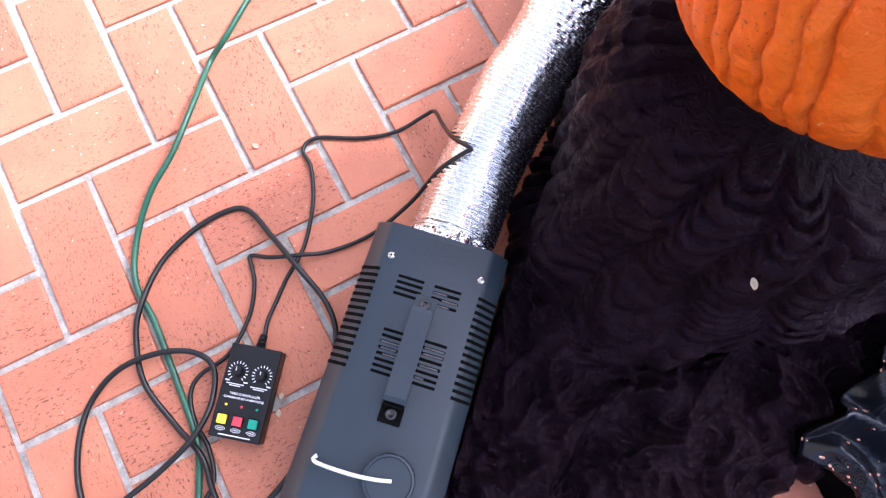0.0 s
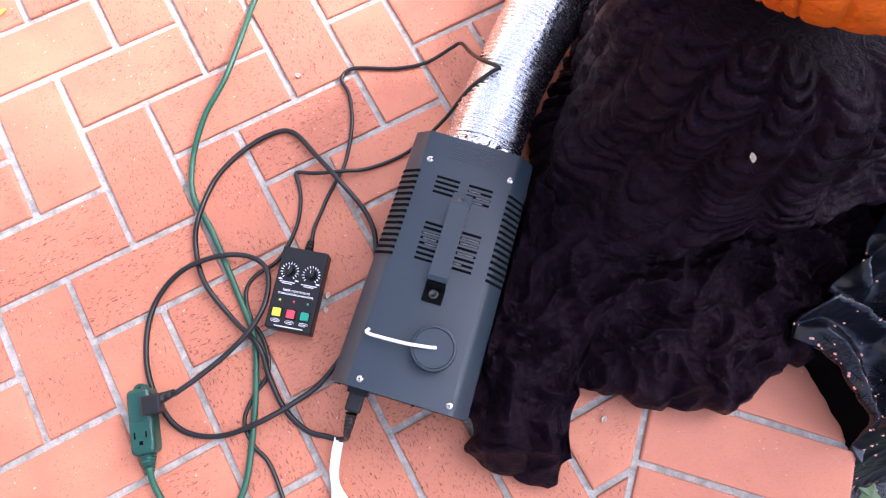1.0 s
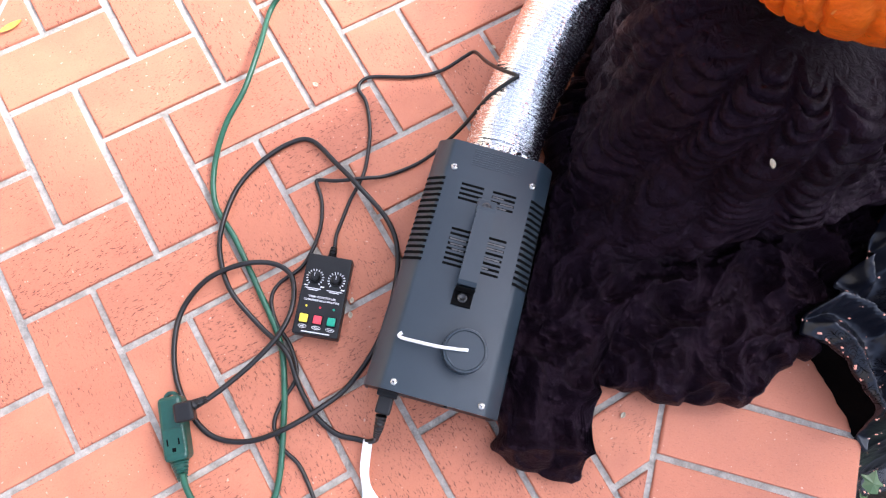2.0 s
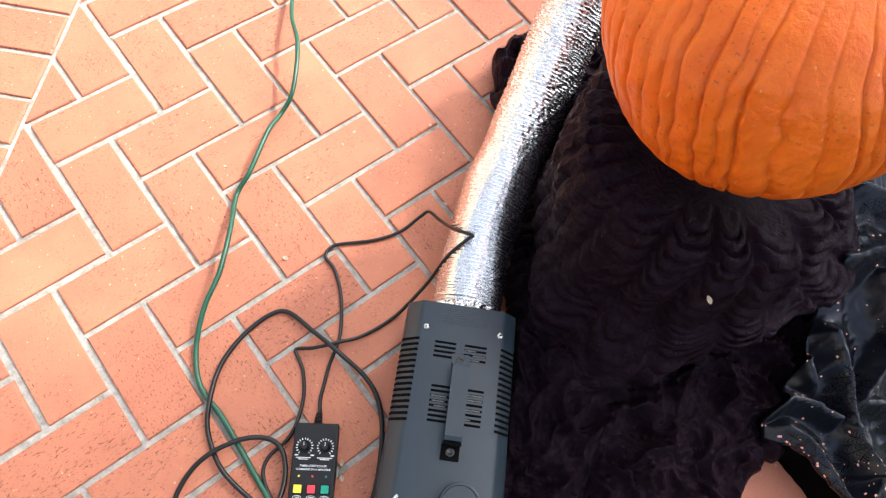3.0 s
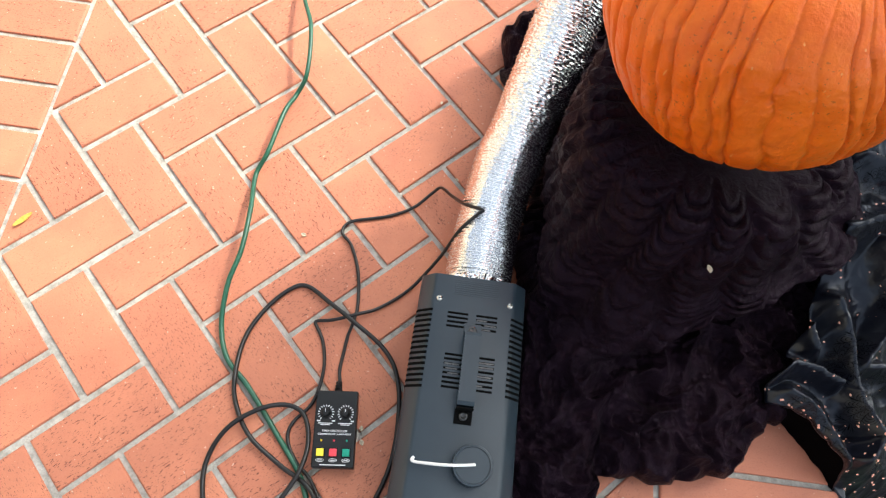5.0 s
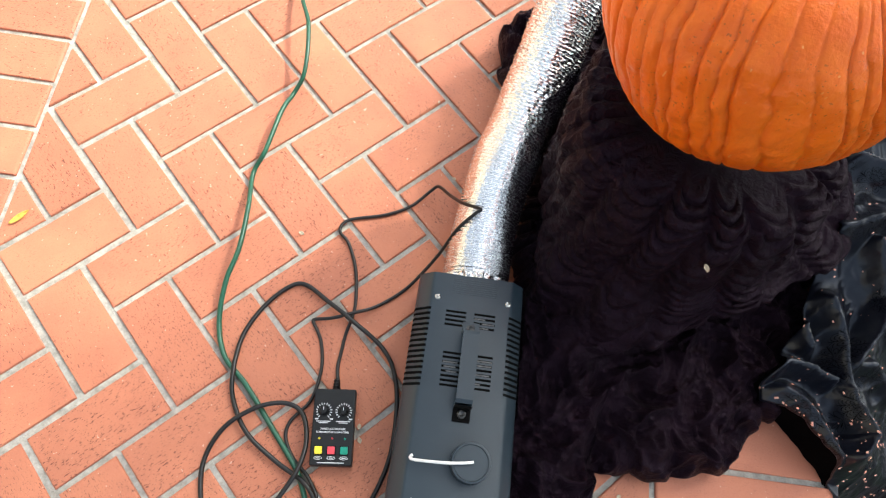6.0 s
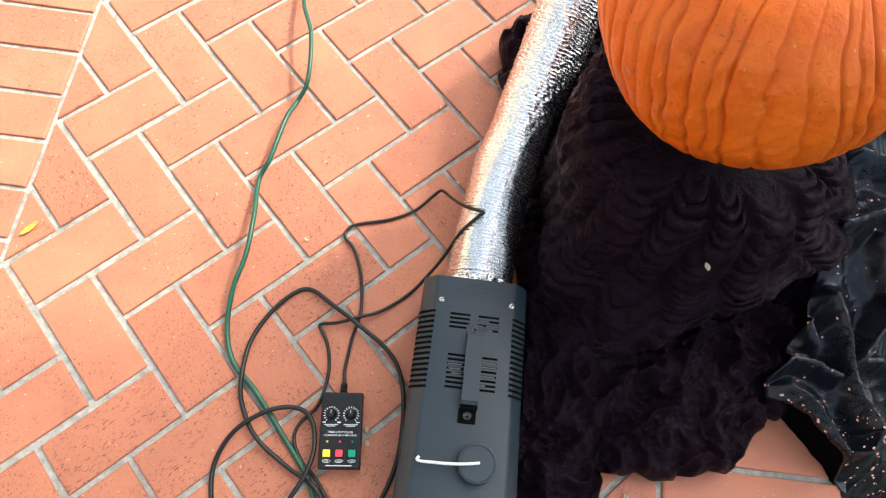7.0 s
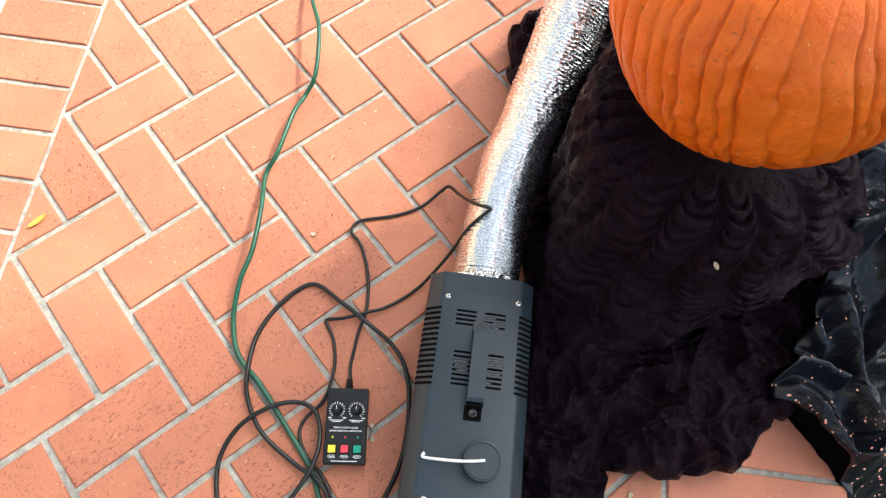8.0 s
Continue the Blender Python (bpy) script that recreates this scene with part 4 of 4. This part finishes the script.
# ---- planting beside the porch ----
def ground_cover():
    bm = bmesh.new()
    for k in range(1900):
        x, y = 1.50 + 0.85 * random.random() ** 1.2, random.uniform(-1.1, 1.1)
        if x < 1.64 and -0.54 < y < 0.45:
            x += 0.30  # the satin lies there
        z = -0.16 + 0.05 * random.random() + 0.16 * random.random() * smoothstep(1.85, 2.2, x)
        size = random.uniform(0.018, 0.042)
        q = pose(x, y, z, random.uniform(-40, 40), random.uniform(-40, 40), random.uniform(0, 360))
        outline = [(0, 0), (0.42, 0.16), (0.36, 0.45), (0.60, 0.62), (0.26, 0.74), (0, 1.1), (-0.26, 0.74), (-0.60, 0.62), (-0.36, 0.45), (-0.42, 0.16)]
        mid = bm.verts.new(q @ Vector((0, 0.45 * size, 0.08 * size)))
        vs = [bm.verts.new(q @ Vector((a * size, b * size, -0.10 * size * abs(a)))) for a, b in outline]
        for i in range(len(vs)):
            bm.faces.new((mid, vs[i], vs[(i + 1) % len(vs)]))
    ob = part("ground_cover", bm, LEAF)
    return tagged(ob, "dense green ivy growing beside the porch edge", "plants", kind="stuff")


ground_cover()

def shade_tree():
    """An unseen tree added out in the garden; its crown stands between the sun and the porch."""
    t = thing("unseen_tree", (3.60, 1.64, -0.17), "unseen broad-leaved green tree added in the garden to shade the porch", "tree")
    base = Vector((3.60, 1.64, -0.17))
    rnd = random.Random(11)
    pts = [(0, 0, 0), (0.03, 0.02, 0.8), (-0.06, 0.03, 1.7), (-0.12, -0.02, 2.5), (-0.30, -0.05, 3.3)]
    part("trunk", sweep(bmesh.new(), spline(pts, 0.08), lambda s: 0.13 - 0.08 * s + 0.05 * max(0, 0.12 - s) / 0.12, 14), BARK, t, smooth=True)
    limbs = [[(-0.10, 0, 1.9), (-0.6, -0.3, 2.4), (-1.3, -0.6, 2.7)], [(-0.12, 0, 2.3), (-0.7, 0.4, 2.9), (-1.4, 0.7, 3.2)], [(-0.15, 0, 2.6), (-0.7, -0.1, 3.3), (-1.2, -0.2, 4.0)],
             [(-0.10, 0, 2.1), (0.5, 0.4, 2.7), (1.0, 0.7, 3.3)], [(-0.12, 0, 2.4), (0.3, -0.6, 3.0), (0.6, -1.1, 3.5)]]
    for limb in limbs:
        part("limb", sweep(bmesh.new(), spline(limb, 0.08), lambda s: 0.055 - 0.040 * s, 10), BARK, t, smooth=True)
    bm = bmesh.new()
    placed = 0
    while placed < 6000:
        p = Vector((rnd.uniform(-2.0, 1.7), rnd.uniform(-1.9, 1.9), rnd.uniform(1.9, 4.6)))
        q = Vector((p.x / 1.9, p.y / 1.9, (p.z - 3.2) / 1.4))
        if q.length > 1 + 0.25 * noise.noise(p * 1.7):
            continue
        if noise.noise(p * 2.6) < -0.12 - 0.1 * q.length:
            continue
        # leaves are kept by where their shadow lands, to shape the shade on the floor
        foot = base + p - _way * ((base.z + p.z) / _way.z)
        if rnd.random() > smoothstep(-0.38, 0.38, foot.x - CROWN_EDGE - 0.25 * foot.y - 1.7 * min(0.0, foot.y + 0.12)) + 0.05:
            continue
        placed += 1
        size = rnd.uniform(0.07, 0.12)
        m = pose(*p, rnd.uniform(-50, 50), rnd.uniform(-50, 50), rnd.uniform(0, 360))
        shape = [(0, -0.5), (0.26, -0.25), (0.33, 0.05), (0.18, 0.34), (0, 0.62), (-0.18, 0.34), (-0.33, 0.05), (-0.26, -0.25)]
        vs = [bm.verts.new(m @ Vector((a * size, b * size, 0.25 * abs(a) * size))) for a, b in shape]
        bm.faces.new((vs[0], vs[1], vs[2], vs[3], vs[4]))
        bm.faces.new((vs[0], vs[4], vs[5], vs[6], vs[7]))
    part("crown", bm, LEAF, t, "loose crown of green leaves")


CROWN_EDGE = 0.80
shade_tree()

# ---- the bricks of the porch ----
def turned(poly):
    return [(b, a) for a, b in poly]


def clip(poly, x, keep_right):
    out = []
    for (ax, ay), (bx, by) in zip(poly, poly[1:] + poly[:1]):
        ina, inb = (ax >= x) == keep_right, (bx >= x) == keep_right
        if ina:
            out.append((ax, ay))
        if ina != inb:
            t = (x - ax) / (bx - ax)
            out.append((x, ay + (by - ay) * t))
    return out


def brick_mesh(poly, seed, material=BRICK):
    """A paver from its outline: worn upper edges, slightly uneven corners."""
    rnd = random.Random(seed)
    cx, cy = sum(p[0] for p in poly) / len(poly), sum(p[1] for p in poly) / len(poly)
    bm = bmesh.new()
    rings = []
    for z, inset in ((-0.03, 0.0), (-0.0030, 0.0), (-0.0008, 0.0012), (0.0, 0.0034)):
        ring = []
        for x, y in poly:
            d = Vector((cx - x, cy - y))
            k = inset * 1.35 / max(d.length, 0.008)
            jx = rnd.uniform(-0.0009, 0.0009) if inset else 0
            ring.append(bm.verts.new((x + d.x * k + jx, y + d.y * k - jx * 0.6, z)))
        rings.append(ring)
    for a, b in zip(rings, rings[1:]):
        for i in range(len(poly)):
            bm.faces.new((a[i], a[(i + 1) % len(poly)], b[(i + 1) % len(poly)], b[i]))
    bm.faces.new(rings[-1])
    me = bpy.data.meshes.new("brick")
    bm.to_mesh(me)
    bm.free()
    me.materials.append(material)
    return me


def rect(lx, ly):
    return [(-lx / 2, -ly / 2), (lx / 2, -ly / 2), (lx / 2, ly / 2), (-lx / 2, ly / 2)]


def lay(me, m):
    ob = new("brick", me)
    ob.parent = floor
    ob.matrix_basis = m
    return ob


def lay_floor():
    rnd = random.Random(5)
    whole = [brick_mesh(rect(2 * W - JOINT, W - JOINT), s) for s in range(8)]
    r2 = math.sqrt(2)
    for a in range(-16, 30):
        for b in range(-22, 30):
            d = (a - b) % 4
            if d == 0:
                ca, cb, turn = a + 0.5, b + 1.0, 45.0
            elif d == 1:
                ca, cb, turn = a + 1.0, b + 0.5, -45.0
            else:
                continue
            x, y = (ca + cb) * W / r2, (cb - ca) * W / r2
            x -= 0.008 * (1 - smoothstep(0.0, 0.30, x))
            if not (LEFT - 0.14 < x < RIGHT + 0.14 and Y0 - 0.14 < y < Y1 + 0.14):
                continue
            m = pose(x, y, rnd.uniform(-0.0008, 0.0006), rnd.uniform(-0.25, 0.25), rnd.uniform(-0.25, 0.25), turn + rnd.uniform(-0.5, 0.5))
            corners = [m @ Vector((*p, 0)) for p in rect(2 * W - JOINT, W - JOINT)]
            if all(LEFT + JOINT / 2 < c.x < RIGHT - JOINT / 2 and Y0 < c.y < Y1 for c in corners):
                lay(rnd.choice(whole), m)
            else:
                poly = clip(clip([(c.x, c.y) for c in corners], LEFT + JOINT / 2, True), RIGHT - JOINT / 2, False)
                if len(poly) < 3:
                    continue
                poly = turned(clip(clip(turned(poly), Y0, True), Y1, False))
                if len(poly) < 3:
                    continue
                area = abs(sum(p[0] * q[1] - q[0] * p[1] for p, q in zip(poly, poly[1:] + poly[:1]))) / 2
                if area < 0.0004:
                    continue
                inv = m.inverted()
                lay(brick_mesh([tuple((inv @ Vector((*p, 0)))[:2]) for p in poly], a * 50 + b), m)
    pitch = 0.0997
    lx = LEFT - JOINT / 2 - LEFT_EDGE
    edge = [brick_mesh(rect(lx, pitch - JOINT), 40 + s) for s in range(4)]
    for k in range(-14, 8):
        lay(rnd.choice(edge), pose(LEFT - JOINT / 2 - lx / 2, 0.253 - pitch / 2 + pitch * (k - 0), rnd.uniform(-0.001, 0.0004), 0, 0, rnd.uniform(-0.4, 0.4)))
    pitch = 0.1045
    lx = RIGHT_EDGE - RIGHT - JOINT / 2
    edge = [brick_mesh(rect(lx, pitch - JOINT), 60 + s, SMOOTH_BRICK) for s in range(4)]
    for k in range(-6, 15):
        lay(rnd.choice(edge), pose(RIGHT + JOINT / 2 + lx / 2, -0.588 + pitch / 2 + pitch * k, rnd.uniform(-0.001, 0.0004), 0, 0, rnd.uniform(-0.3, 0.3)))


lay_floor()
